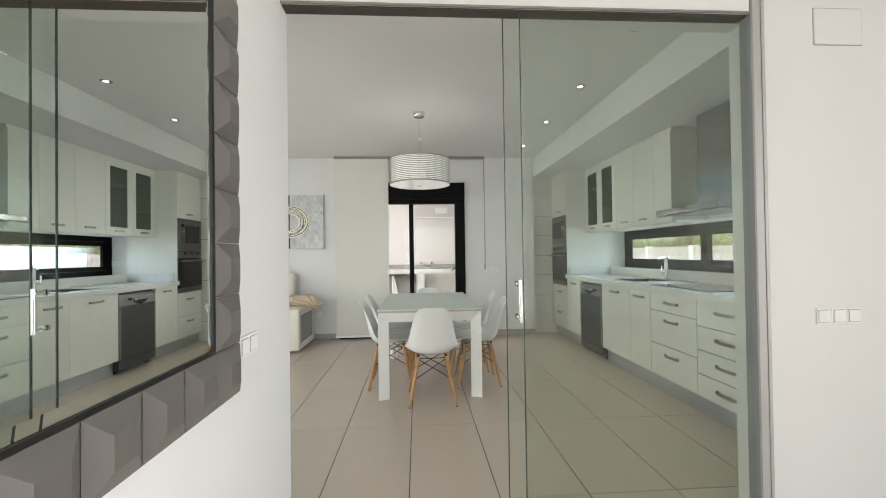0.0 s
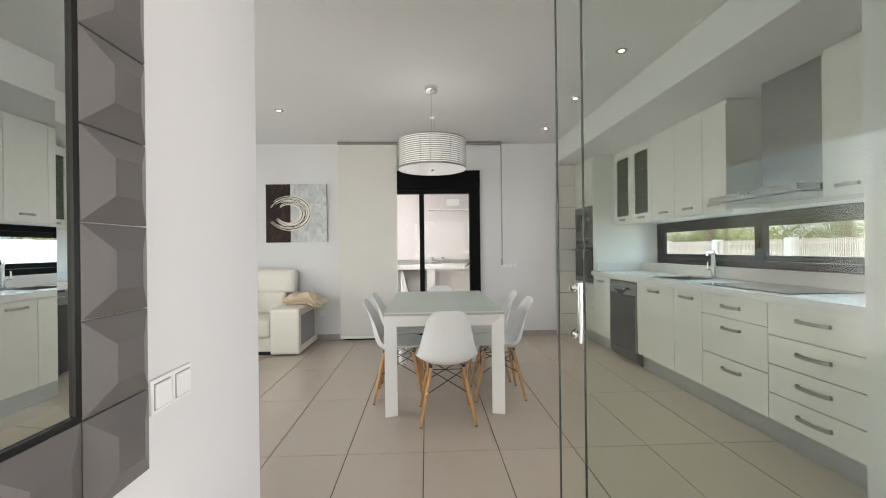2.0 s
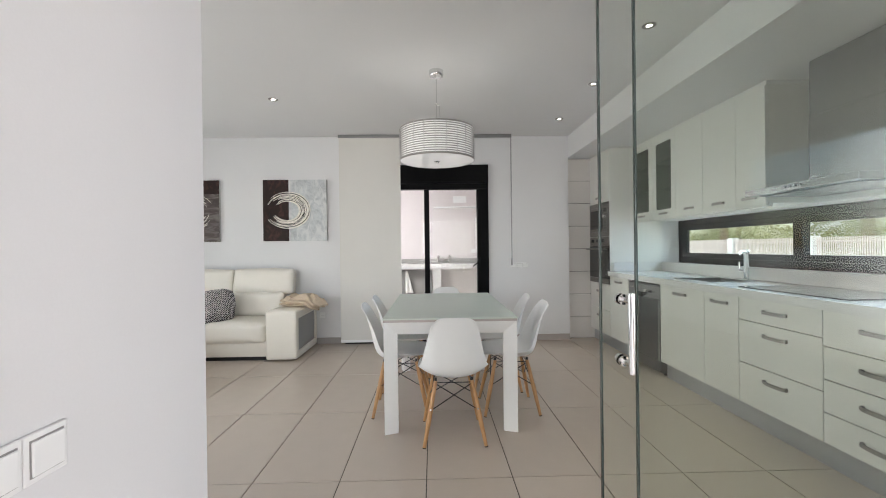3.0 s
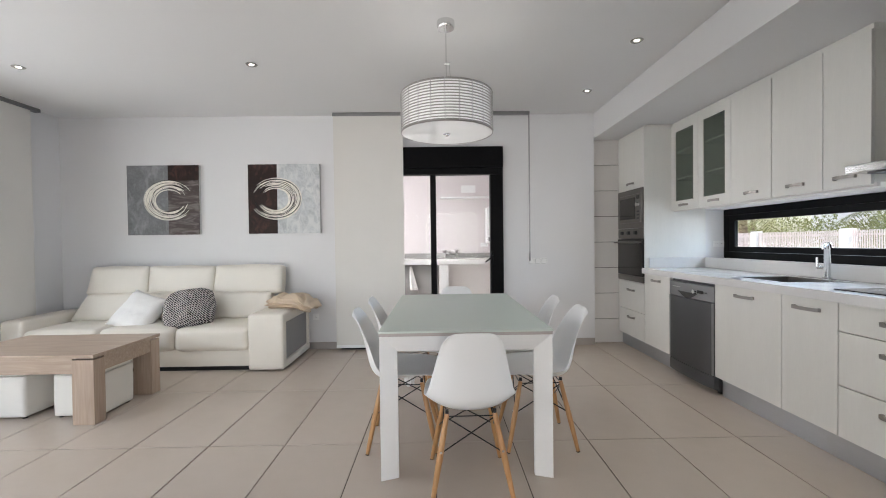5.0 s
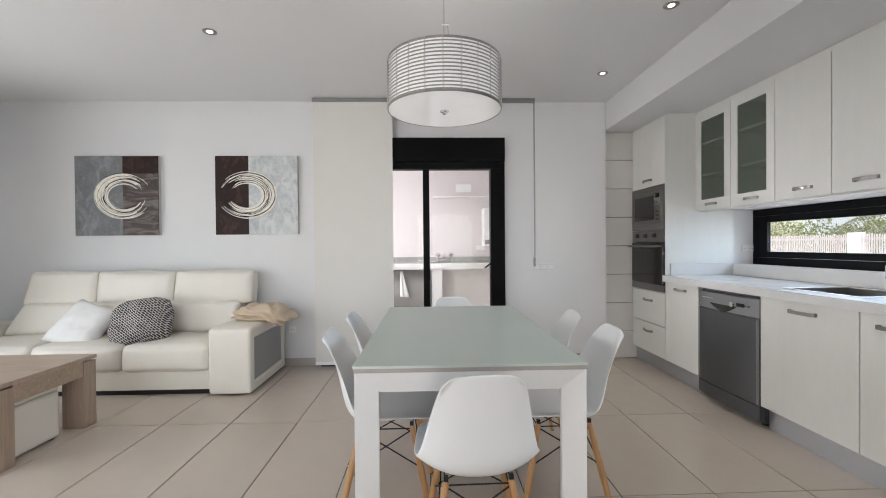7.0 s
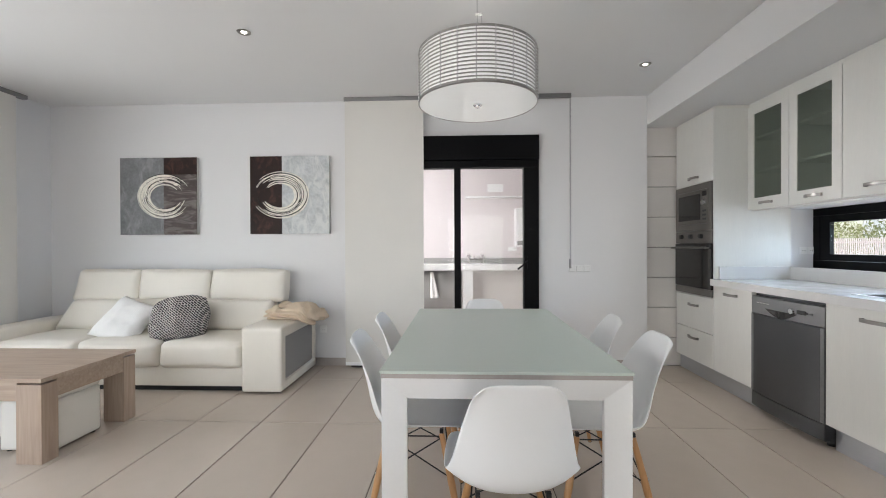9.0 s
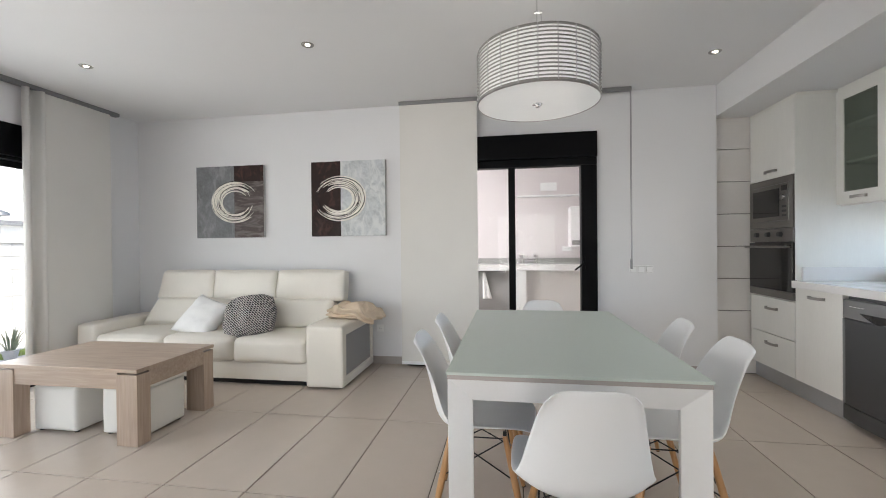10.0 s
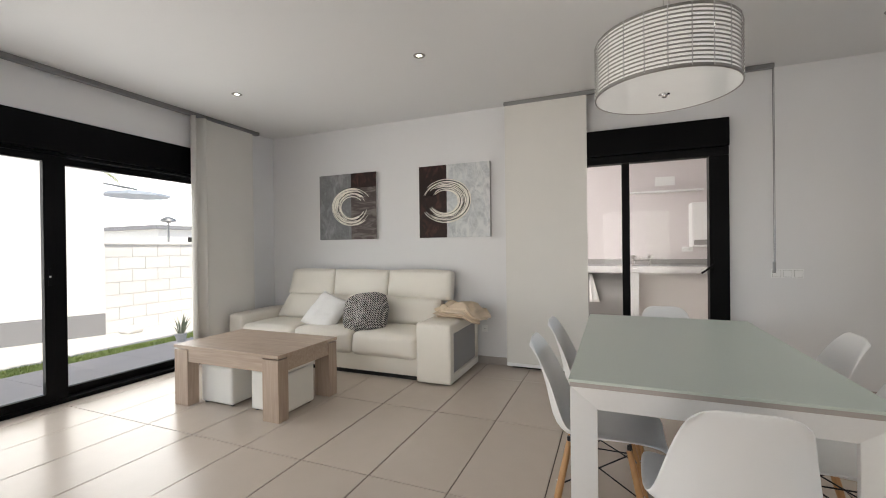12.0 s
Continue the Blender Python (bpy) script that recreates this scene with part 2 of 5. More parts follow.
def canvas(name, base, second, streak=(1, 1, 1), cover=0.55):
    """Thick brushed paint: two colours dragged over one another."""
    m = material(name, base, 0.6, spec=0.3, vary=0.25, scale=9, fine=45, bump=0.9)
    n, l = m.node_tree.nodes, m.node_tree.links
    b = n["Principled BSDF"]
    src = b.inputs["Base Color"].links[0].from_socket
    co, mp, ns, ramp, mx = n.new("ShaderNodeTexCoord"), n.new("ShaderNodeMapping"), n.new("ShaderNodeTexNoise"), n.new("ShaderNodeValToRGB"), n.new("ShaderNodeMixRGB")
    mp.inputs["Scale"].default_value = streak
    ns.inputs["Scale"].default_value, ns.inputs["Detail"].default_value, ns.inputs["Distortion"].default_value = 10, 5, 1.6
    ramp.color_ramp.elements[0].position, ramp.color_ramp.elements[1].position = cover - 0.08, cover + 0.12
    mx.inputs["Color2"].default_value = (*second, 1)
    l.new(co.outputs["Object"], mp.inputs["Vector"])
    l.new(mp.outputs["Vector"], ns.inputs["Vector"])
    l.new(ns.outputs["Fac"], ramp.inputs["Fac"])
    l.new(ramp.outputs["Color"], mx.inputs["Fac"])
    l.new(src, mx.inputs["Color1"])
    l.new(mx.outputs["Color"], b.inputs["Base Color"])
    return m


SILVER = canvas("silver_impasto", (0.50, 0.52, 0.53), (0.66, 0.67, 0.66), (1, 1, 0.6), 0.5)
BROWN = canvas("brown_impasto", (0.020, 0.009, 0.007), (0.065, 0.026, 0.019), (1, 1, 0.8), 0.58)
SLATE = canvas("slate_impasto", (0.19, 0.192, 0.20), (0.30, 0.305, 0.31), (1, 1, 0.6), 0.58)
UMBER = canvas("umber_wash", (0.085, 0.066, 0.062), (0.20, 0.175, 0.165), (0.4, 1, 1.8), 0.52)
STROKE = canvas("pale_stroke", (0.80, 0.77, 0.69), (0.60, 0.55, 0.47), (1, 1, 1), 0.68)
INK = canvas("ink_stroke", (0.012, 0.010, 0.009), (0.05, 0.04, 0.035), (1, 1, 1), 0.62)
CANVASEDGE = material("canvas_edge", (0.55, 0.54, 0.53), 0.8, vary=0.05)

# ---- building helpers ----


def box(bm, x0, x1, y0, y1, z0, z1, bevel=0.0, seg=2):
    r = bmesh.ops.create_cube(bm, size=1.0, matrix=Matrix.LocRotScale(((x0 + x1) / 2, (y0 + y1) / 2, (z0 + z1) / 2), None, (x1 - x0, y1 - y0, z1 - z0)))
    if bevel:
        edges = list({e for v in r["verts"] for e in v.link_edges})
        bmesh.ops.bevel(bm, geom=edges, offset=bevel, segments=seg, affect="EDGES", profile=0.5)
    return bm


def boxes(*rows, bevel=0.0):
    bm = bmesh.new()
    for r in rows:
        box(bm, *r, bevel=bevel)
    return bm


def rod(bm, a, b, r0, r1=None, n=10):
    """A round bar from a to b."""
    a, b = Vector(a), Vector(b)
    r1 = r0 if r1 is None else r1
    m = Matrix.Translation((a + b) / 2) @ (b - a).to_track_quat("Z", "Y").to_matrix().to_4x4()
    bmesh.ops.create_cone(bm, cap_ends=True, segments=n, radius1=r0, radius2=r1, depth=(b - a).length, matrix=m)
    return bm


def turned(profile, n=32, at=(0, 0, 0), caps=True):
    """A solid of revolution about z from (radius, height) pairs."""
    bm = bmesh.new()
    rings = [[bm.verts.new((at[0] + r * math.cos(2 * math.pi * k / n), at[1] + r * math.sin(2 * math.pi * k / n), at[2] + z)) for k in range(n)] for r, z in profile]
    for p, q in zip(rings, rings[1:]):
        for k in range(n):
            bm.faces.new((p[k], p[(k + 1) % n], q[(k + 1) % n], q[k]))
    for end in (rings[0], rings[-1]):
        if caps and (end[0].co - end[n // 2].co).length > 0.002:
            bm.faces.new(end)
    bmesh.ops.recalc_face_normals(bm, faces=bm.faces)
    return bm


def soft_box(x0, x1, y0, y1, z0, z1, r, bulge=(0, 0, 0), wobble=0.0, cuts=13, seed=0.0):
    """A padded block with round edges, swollen faces and slight unevenness."""
    bm = bmesh.new()
    bmesh.ops.create_cube(bm, size=2.0)
    bmesh.ops.subdivide_edges(bm, edges=bm.edges[:], cuts=cuts, use_grid_fill=True)
    c, h = Vector(((x0 + x1) / 2, (y0 + y1) / 2, (z0 + z1) / 2)), Vector(((x1 - x0) / 2, (y1 - y0) / 2, (z1 - z0) / 2))
    for v in bm.verts:
        u = v.co.copy()
        p = Vector([math.copysign(min(1, abs(a)) ** 0.55, a) * b for a, b in zip(u, h)])
        inner = Vector([max(-b + r, min(b - r, a)) for a, b in zip(p, h)])
        d = p - inner
        if d.length > 1e-6:
            p = inner + d.normalized() * r
        for i in range(3):
            j, k = (i + 1) % 3, (i + 2) % 3
            p[i] += u[i] * bulge[i] * (1 - u[j] ** 2) * (1 - u[k] ** 2)
        if wobble:
            p += Vector(noise.noise_vector(p * 7 + Vector((seed, seed, 0)))) * wobble
        v.co = p + c
    return bm


def origin_of(ob):
    p = Vector((0, 0, 0))
    while ob:
        p += ob.location
        ob = ob.parent
    return p


def part(name, bm, mat, parent, label="", smooth=None):
    """Links a bmesh, given in world metres, as one mesh under a thing or a part."""
    me = bpy.data.meshes.new(name)
    if parent is not None:
        bm.transform(Matrix.Translation(-origin_of(parent)))
    bm.to_mesh(me)
    bm.free()
    me.materials.append(mat)
    if smooth is not None:
        me.shade_smooth()
        if smooth:
            me.set_sharp_from_angle(angle=radians(smooth))
    ob = new(name, me)
    ob.parent = parent
    return tagged(ob, label)


def thing(name, at, label, category, group="", kind=""):
    ob = new(name)
    ob.empty_display_size = 0.1
    ob.location = at
    return tagged(ob, label, category, group, kind)


def single(name, bm, mat, label, category, group="", kind="", smooth=None, at=None):
    """A thing that is one mesh."""
    if at is None:
        ob = part(name, bm, mat, None, "", smooth)
    else:
        bm.transform(Matrix.Translation(-Vector(at)))
        ob = part(name, bm, mat, None, "", smooth)
        ob.location = at
    return tagged(ob, label, category, group, kind)


def setting(name, bm, mat, label, category):
    return single(name, bm, mat, label, category, kind="structure")


# ---- the structure ----
CEILING, SOFFIT = 2.612, 2.332
FAR, LEFT, RIGHT, DOOR = 9.285, -4.0, 2.88, 4.967
T = 0.26

setting("wall_north", boxes(
    (LEFT - T, -0.905, FAR, FAR + T, 0, CEILING),
    (-0.905, 0.93, FAR, FAR + T, 2.24, CEILING),
    (0.93, 1.963, FAR, FAR + T, 0, CEILING),
    (1.963, RIGHT + 0.32, 9.40, FAR + T, 0, CEILING)), WALL, "smooth white painted end wall round a terrace door", "wall")
setting("wall_west", boxes(
    (LEFT - T, LEFT, 4.6, 5.45, -0.1, CEILING),
    (LEFT - T, LEFT, 5.45, 8.45, 2.26, CEILING),
    (LEFT - T, LEFT, 8.45, FAR, -0.1, CEILING)), WALL, "white painted wall with a wide garden window", "wall")
setting("wall_east", boxes(
    (RIGHT, RIGHT + 0.32, 4.6, 5.6, 0, CEILING),
    (RIGHT, RIGHT + 0.32, 5.6, 8.8, 0, 0.985),
    (RIGHT, RIGHT + 0.32, 5.6, 8.8, 1.475, CEILING),
    (RIGHT, RIGHT + 0.32, 8.8, 9.40, 0, CEILING)), WALL, "white kitchen wall with a long low window recess", "wall")
setting("wall_hall_side", boxes((-0.445, -0.305, -1.2, DOOR, 0, CEILING)), WALL, "white painted hall wall carrying the mirror", "wall")
# Unseen wall; its opening is made only to let the living fill in.
setting("wall_living_south", boxes((LEFT - T, -3.45, 4.6, 4.75, 0, CEILING), (-0.95, -0.445, 4.6, 4.75, 0, CEILING), (-3.45, -0.95, 4.6, 4.75, 2.2, CEILING)), WALL, "plain white wall with an added, unseen opening for fill light", "wall")
setting("wall_partition", boxes(
    (1.705, RIGHT, DOOR - 0.02, 5.07, 0, CEILING),
    (-0.305, 1.705, DOOR - 0.02, 5.07, 2.225, CEILING),
    (RIGHT, 4.2, DOOR - 0.02, 5.07, 0, CEILING)), WALL, "white partition wall with a wide glazed opening", "wall")
setting("wall_hall_east", boxes((4.2, 4.35, -1.2, 0.6, 0, CEILING), (4.2, 4.35, 2.95, 5.07, 0, CEILING), (4.2, 4.35, 0.6, 2.95, 2.25, CEILING)), WALL, "plain white hall wall with a tall opening", "wall")
# Opening here is added for the hall end fill and stays unseen.
setting("wall_hall_south", boxes((1.75, 4.2, -1.2, -1.0, 0, CEILING), (-0.305, 1.75, -1.2, -1.0, 2.3, CEILING)), WALL, "white hall wall with an added, unseen opening for fill light", "wall")
setting("ceiling", boxes((LEFT - T, RIGHT + 0.32, 4.6, FAR + T, CEILING, CEILING + 0.2)), CEIL, "smooth matt white painted ceiling", "ceiling")
setting("ceiling_hall", boxes((-0.445, 4.35, -1.2, DOOR - 0.022, 2.56, 2.64)), CEIL, "smooth white hall ceiling", "ceiling")
setting("ceiling_soffit", boxes((1.965, RIGHT, 5.07, 9.40, SOFFIT, CEILING - 0.002)), WALL, "dropped white soffit above the kitchen units", "ceiling")
# Out of view: slab and overhangs are added to keep direct sun out.
setting("roof", boxes((-4.45, 3.75, 4.4, 9.8, CEILING + 0.2, CEILING + 0.45), (-4.45, -0.6, 3.4, 4.4, CEILING + 0.2, CEILING + 0.45), (-0.6, 6.0, -1.4, 4.4, CEILING + 0.2, CEILING + 0.45)), RENDERW, "unseen flat roof slab, added with eaves to block sun", "roof")
setting("floor_base", boxes((LEFT - T, RIGHT + 0.3, 4.6, 9.40, -0.12, -0.006), (-0.445, 4.35, -1.2, 4.6, -0.12, -0.006)), GROUT, "dark grout bed under the floor tiles", "floor")

# skirting
setting("baseboard", boxes((LEFT, -0.905, FAR - 0.012, FAR, 0, 0.075), (0.93, 1.96, FAR - 0.012, FAR, 0, 0.075),
        (LEFT, LEFT + 0.012, 8.45, FAR - 0.012, 0, 0.075)), SKIRT, "grey-beige tiled skirting along the wall", "skirting")

# grooved panels between the end wall and the tall unit
pn = thing("wall_panelling", (2.09, 9.34, 0), "off-white horizontal panels with dark joints beside tall unit", "panelling", kind="structure")
for k in range(8):
    z0 = -0.02 + k * 0.295
    part("panel", boxes((1.9635, RIGHT - 0.002, 9.372, 9.394, max(0.002, z0 + 0.003), min(SOFFIT - 0.002, z0 + 0.292)), bevel=0.002), PANELW, pn)
part("joint_backing", boxes((1.9635, RIGHT - 0.002, 9.3945, 9.3985, 0, SOFFIT - 0.002)), GROUT, pn)

# ---- glazed hall opening ----


def glass_leaf(y, x0, x1, handle):
    g = thing("glass_door", (x0, y, 0.01), "frameless clear sliding glass door with polished green edges", "glass door", "hall glass doors")
    p = part("pane", boxes((x0 + 0.004, x1, y - 0.004, y + 0.004, 0.012, 2.20)), DOORGLASS, g, "clear greenish glass")
    p.visible_shadow = False
    e = part("glass_edge", boxes((x0, x0 + 0.004, y - 0.005, y + 0.005, 0.012, 2.20), bevel=0.001), EDGEGLASS, g, "polished dark green glass edge")
    if handle:
        hx, hy = x0 + 0.052, y - 0.045
        h = part("handle", rod(bmesh.new(), (hx, hy, 0.912), (hx, hy, 1.088), 0.0075, n=16), CHROME, g, "polished chrome bar handle", 40)
        for z in (0.93, 1.07):
            bm = rod(bmesh.new(), (hx, y - 0.004, z), (hx, hy, z), 0.0065, n=14)
            rod(bm, (hx, y - 0.0045, z), (hx, y - 0.009, z), 0.012, n=16)
            rod(bm, (hx, y + 0.0045, z), (hx, y + 0.016, z), 0.013, n=16)
            part("standoff", bm, CHROME, h, "", 40)
    return g


glass_leaf(4.944, 0.597, 1.652, True)
glass_leaf(4.905, 0.6605, 1.652, False)
tr = thing("sliding_door_track", (0.7, 4.92, 2.2), "grey aluminium sliding door track under the lintel", "door track")
part("track_body", boxes((-0.303, 1.652, 4.885, 4.965, 2.209, 2.30), bevel=0.002), WALL, tr)
part("track_channel", boxes((-0.303, 1.652, 4.897, 4.953, 2.202, 2.2085)), GROUT, tr)
part("track_lip", boxes((-0.303, 1.652, 4.879, 4.884, 2.204, 2.214)), HANDLE, tr)
jm = thing("door_jamb", (1.68, 4.93, 0), "satin aluminium jamb profile of the glass doors", "door frame", kind="structure")
part("jamb_seal", boxes((1.654, 1.664, 4.882, 4.945, 0, 2.30), bevel=0.001), GREYBASE, jm, "dark grey seal strip")
part("jamb_profile", boxes((1.665, 1.702, 4.886, 4.945, 0, 2.30), bevel=0.003), JAMB, jm)
part("jamb_groove", boxes((1.7025, 1.7085, 4.900, 4.945, 0, 2.30)), GREYBASE, jm)
part("jamb_cover", boxes((1.709, 1.724, 4.890, 4.945, 0, 2.30), bevel=0.002), JAMB, jm)

# ---- mirror on the hall wall ----
MY0, MZ0, MP, MN = 3.174, 0.807, 0.1435, 9
mi = thing("wall_mirror", (-0.305, 3.82, MZ0), "large square wall mirror framed with taupe faceted leather blocks", "mirror")


def facet(y0, z0, k):
    """A raised four-sided block of the frame with an off-centre ridge face."""
    bm = bmesh.new()
    a, g = MP, 0.0012
    pts = [(-0.304, y0 + g, z0 + g), (-0.304, y0 + a - g, z0 + g), (-0.304, y0 + a - g, z0 + a - g), (-0.304, y0 + g, z0 + a - g)]
    mid = [(-0.296, p[1], p[2]) for p in pts]
    i = 0.042
    top = [(-0.275, y0 + i, z0 + i), (-0.275, y0 + a - i, z0 + i), (-0.275, y0 + a - i, z0 + a - i), (-0.275, y0 + i, z0 + a - i)]
    rings = [[bm.verts.new(p) for p in r] for r in (pts, mid, top)]
    for p, q in zip(rings, rings[1:]):
        for j in range(4):
            bm.faces.new((p[j], p[(j + 1) % 4], q[(j + 1) % 4], q[j]))
    bm.faces.new(rings[0][::-1])
    bm.faces.new(rings[2])
    part("frame_block", bm, MFRAME, mi)


for k in range(MN):
    for j in range(MN):
        if k in (0, MN - 1) or j in (0, MN - 1):
            facet(MY0 + k * MP, MZ0 + j * MP, k)
ya, yb, za, zb = MY0 + MP, MY0 + (MN - 1) * MP, MZ0 + MP, MZ0 + (MN - 1) * MP
part("frame_lip", boxes((-0.304, -0.2955, ya, ya + 0.010, za, zb), (-0.304, -0.2955, yb - 0.010, yb, za, zb), (-0.304, -0.2955, ya + 0.010, yb - 0.010, za, za + 0.010), (-0.304, -0.2955, ya + 0.010, yb - 0.010, zb - 0.010, zb)), MLIP, mi, "dark bronze inner lip")
bm = bmesh.new()
ring0 = [bm.verts.new((-0.300, y, z)) for y, z in ((ya + 0.010, za + 0.010), (yb - 0.010, za + 0.010), (yb - 0.010, zb - 0.010), (ya + 0.010, zb - 0.010))]
ring1 = [bm.verts.new((-0.2985, y, z)) for y, z in ((ya + 0.034, za + 0.034), (yb - 0.034, za + 0.034), (yb - 0.034, zb - 0.034), (ya + 0.034, zb - 0.034))]
for j in range(4):
    bm.faces.new((ring0[j], ring0[(j + 1) % 4], ring1[(j + 1) % 4], ring1[j]))
bm.faces.new(ring1)
part("mirror_glass", bm, MIRROR, mi, "bevelled silvered glass")

# ---- switches and sockets ----


def switch_plate(at, axis, n, name="light_switch", label="white plastic light switch on the wall", rocker=True, size=0.071, sign=-1):
    """A row of n square modules on a wall; axis is the wall's normal."""
    s = thing(name, at, label, "switch" if rocker else "socket")
    for k in range(n):
        o = (k - (n - 1) / 2) * size
        h = size / 2

        def put(w, hgt, d0, d1, bev, du=0.0, dz=0.0):
            if axis == "y":
                a, b = sorted((at[1] + sign * d0, at[1] + sign * d1))
                return boxes((at[0] + o + du - w, at[0] + o + du + w, a, b, at[2] + dz - hgt, at[2] + dz + hgt), bevel=bev)
            a, b = sorted((at[0] + sign * d0, at[0] + sign * d1))
            return boxes((a, b, at[1] + o + du - w, at[1] + o + du + w, at[2] + dz - hgt, at[2] + dz + hgt), bevel=bev)
        f = part("frame", put(h - 0.0008, h, 0.0, 0.007, 0.002), PLASTIC, s)
        if rocker:
            # Thin grey plate draws the shadow line round the rocker.
            part("rocker_shadow_line", put(h - 0.0075, h - 0.0075, 0.0071, 0.0075, 0), SHADOWGREY, f)
            part("rocker", put(h - 0.009, h - 0.0095, 0.0076, 0.0112, 0.0015), PLASTIC, f)
        else:
            part("insert", put(h - 0.012, h - 0.012, 0.0072, 0.009, 0.001), PLASTIC, f)
            for du in (-0.009, 0.009):
                part("pin_hole", put(0.0025, 0.0025, 0.0092, 0.0096, 0, du), GROUT, f)
    return s


switch_plate((2.086, DOOR - 0.021, 0.902), "y", 3)
switch_plate((-0.304, 4.537, 0.928), "x", 2, size=0.064, sign=1)
switch_plate((1.318, FAR - 0.001, 0.955), "y", 3)
switch_plate((-1.19, FAR - 0.001, 0.36), "y", 1, "wall_socket", "white plastic power socket low on the wall", False)
switch_plate((3.05, 8.799, 1.13), "y", 2, "wall_socket", "white double power socket in the window recess", False, size=0.06)
jc = thing("junction_cover", (1.266, FAR, 2.127), "small white square junction box cover on wall", "cover")
part("plate", boxes((1.216, 1.316, FAR - 0.004, FAR - 0.0005, 2.08, 2.175), bevel=0.001), WALL, jc)
ap = thing("access_panel", (2.116, DOOR - 0.021, 2.19), "white painted flush access cover high on the wall", "access panel")
part("cover", boxes((2.004, 2.229, DOOR - 0.026, DOOR - 0.021, 2.112, 2.272), bevel=0.0015), WALL, ap)
part("cover_seam", boxes((2.000, 2.233, DOOR - 0.0225, DOOR - 0.0205, 2.108, 2.276)), SKIRT, ap)

# ---- terrace door in the end wall ----
FD0, FD1, FY = -0.9, 0.925, 9.235
fd = thing("door_1", (0, 9.26, 0), "black aluminium sliding terrace door with shutter box above", "door", kind="structure")
part("shutter_box", boxes((FD0, FD1, FY - 0.025, FAR + 0.05, 2.005, 2.238), bevel=0.003), BLACK, fd)
part("head_rail", boxes((FD0, FD1, FY, FAR + 0.05, 1.935, 2.003), bevel=0.003), BLACK, fd)
part("right_stile", boxes((0.782, FD1, FY, FAR + 0.05, 0.06, 1.933), bevel=0.004), BLACK, fd)
part("left_stile", boxes((FD0, FD0 + 0.1, FY, FAR + 0.05, 0.06, 1.933), bevel=0.004), BLACK, fd)
part("meeting_stile", boxes((0.112, 0.176, FY + 0.01, FAR + 0.05, 0.06, 1.933), bevel=0.004), BLACK, fd)
part("bottom_rail", boxes((FD0, FD1, FY, FAR + 0.05, 0.0, 0.058), bevel=0.003), BLACK, fd)
for a, b in ((FD0 + 0.1, 0.112), (0.176, 0.782)):
    p = part("pane", boxes((a, b, 9.275, 9.281, 0.058, 1.935)), WINGLASS, fd, "clear glass")
    p.visible_shadow = False
lev = rod(bmesh.new(), (0.80, FY - 0.002, 1.02), (0.80, FY - 0.04, 1.02), 0.009)
rod(lev, (0.80, FY - 0.038, 1.02), (0.715, FY - 0.045, 0.955), 0.009, 0.008)
box(lev, 0.788, 0.812, FY - 0.008, FY - 0.001, 0.955, 1.075, 0.003)
part("door_lever", lev, BLACK, fd, "black lever handle", 40)

# panel blind over the terrace door
pb = thing("panel_blind", (-0.56, 9.18, 2.6), "light grey woven panel blind drawn aside on ceiling rail", "blind")
part("rail", boxes((-0.945, 1.215, 9.168, 9.208, 2.574, 2.61), bevel=0.002), RAIL, pb, "grey aluminium rail")
part("fabric", boxes((-0.938, -0.178, 9.178, 9.181, 0.045, 2.573)), BLIND, pb)
part("fabric", boxes((-0.925, -0.19, 9.194, 9.197, 0.045, 2.573)), BLIND, pb)
part("bottom_bar", boxes((-0.938, -0.178, 9.174, 9.186, 0.03, 0.062), bevel=0.002), PLASTIC, pb, "white bottom bar")
cord = rod(bmesh.new(), (1.205, 9.18, 1.02), (1.205, 9.18, 2.575), 0.0035, n=8)
rod(cord, (1.213, 9.18, 1.04), (1.213, 9.18, 2.575), 0.0025, n=8)
part("cord", cord, RAIL, pb, "grey pull cord", 40)
part("cord_weight", boxes((1.195, 1.215, 9.17, 9.19, 0.965, 1.055), bevel=0.004), RAIL, pb)

# ---- garden window ----
GW0, GW1 = 5.45, 8.45
gx0, gx1 = LEFT - 0.10, LEFT - 0.03
gw = thing("window_1", (LEFT - 0.06, 6.95, 0), "wide black aluminium sliding garden window with shutter box", "window", kind="structure")
part("shutter_box", boxes((LEFT - 0.14, LEFT + 0.012, GW0, GW1, 1.985, 2.255), bevel=0.003), BLACK, gw)
part("head_rail", boxes((gx0 - 0.02, gx1 + 0.02, GW0, GW1, 1.955, 1.983), bevel=0.002), BLACK, gw)
part("bottom_rail", boxes((gx0 - 0.02, gx1 + 0.03, GW0, GW1, 0.0, 0.032), bevel=0.002), BLACK, gw)


def sash(x, y0, y1, handle_y=None):
    f = part("sash", boxes((x - 0.02, x + 0.02, y0, y0 + 0.062, 0.034, 1.953), (x - 0.02, x + 0.02, y1 - 0.062, y1, 0.034, 1.953),
             (x - 0.02, x + 0.02, y0 + 0.062, y1 - 0.062, 0.034, 0.098), (x - 0.02, x + 0.02, y0 + 0.062, y1 - 0.062, 1.90, 1.953)), BLACK, gw)
    p = part("pane", boxes((x - 0.004, x + 0.004, y0 + 0.062, y1 - 0.062, 0.098, 1.90)), WINGLASS, f, "clear glass")
    p.visible_shadow = False
    if handle_y:
        part("latch", boxes((x + 0.021, x + 0.030, handle_y - 0.010, handle_y + 0.010, 0.94, 1.07), bevel=0.003), BLACK, f)
        part("latch_button", boxes((x + 0.031, x + 0.036, handle_y - 0.006, handle_y + 0.006, 1.0, 1.014), bevel=0.002), PLASTIC, f)


sash(gx1, 5.45, 7.02, 6.99)
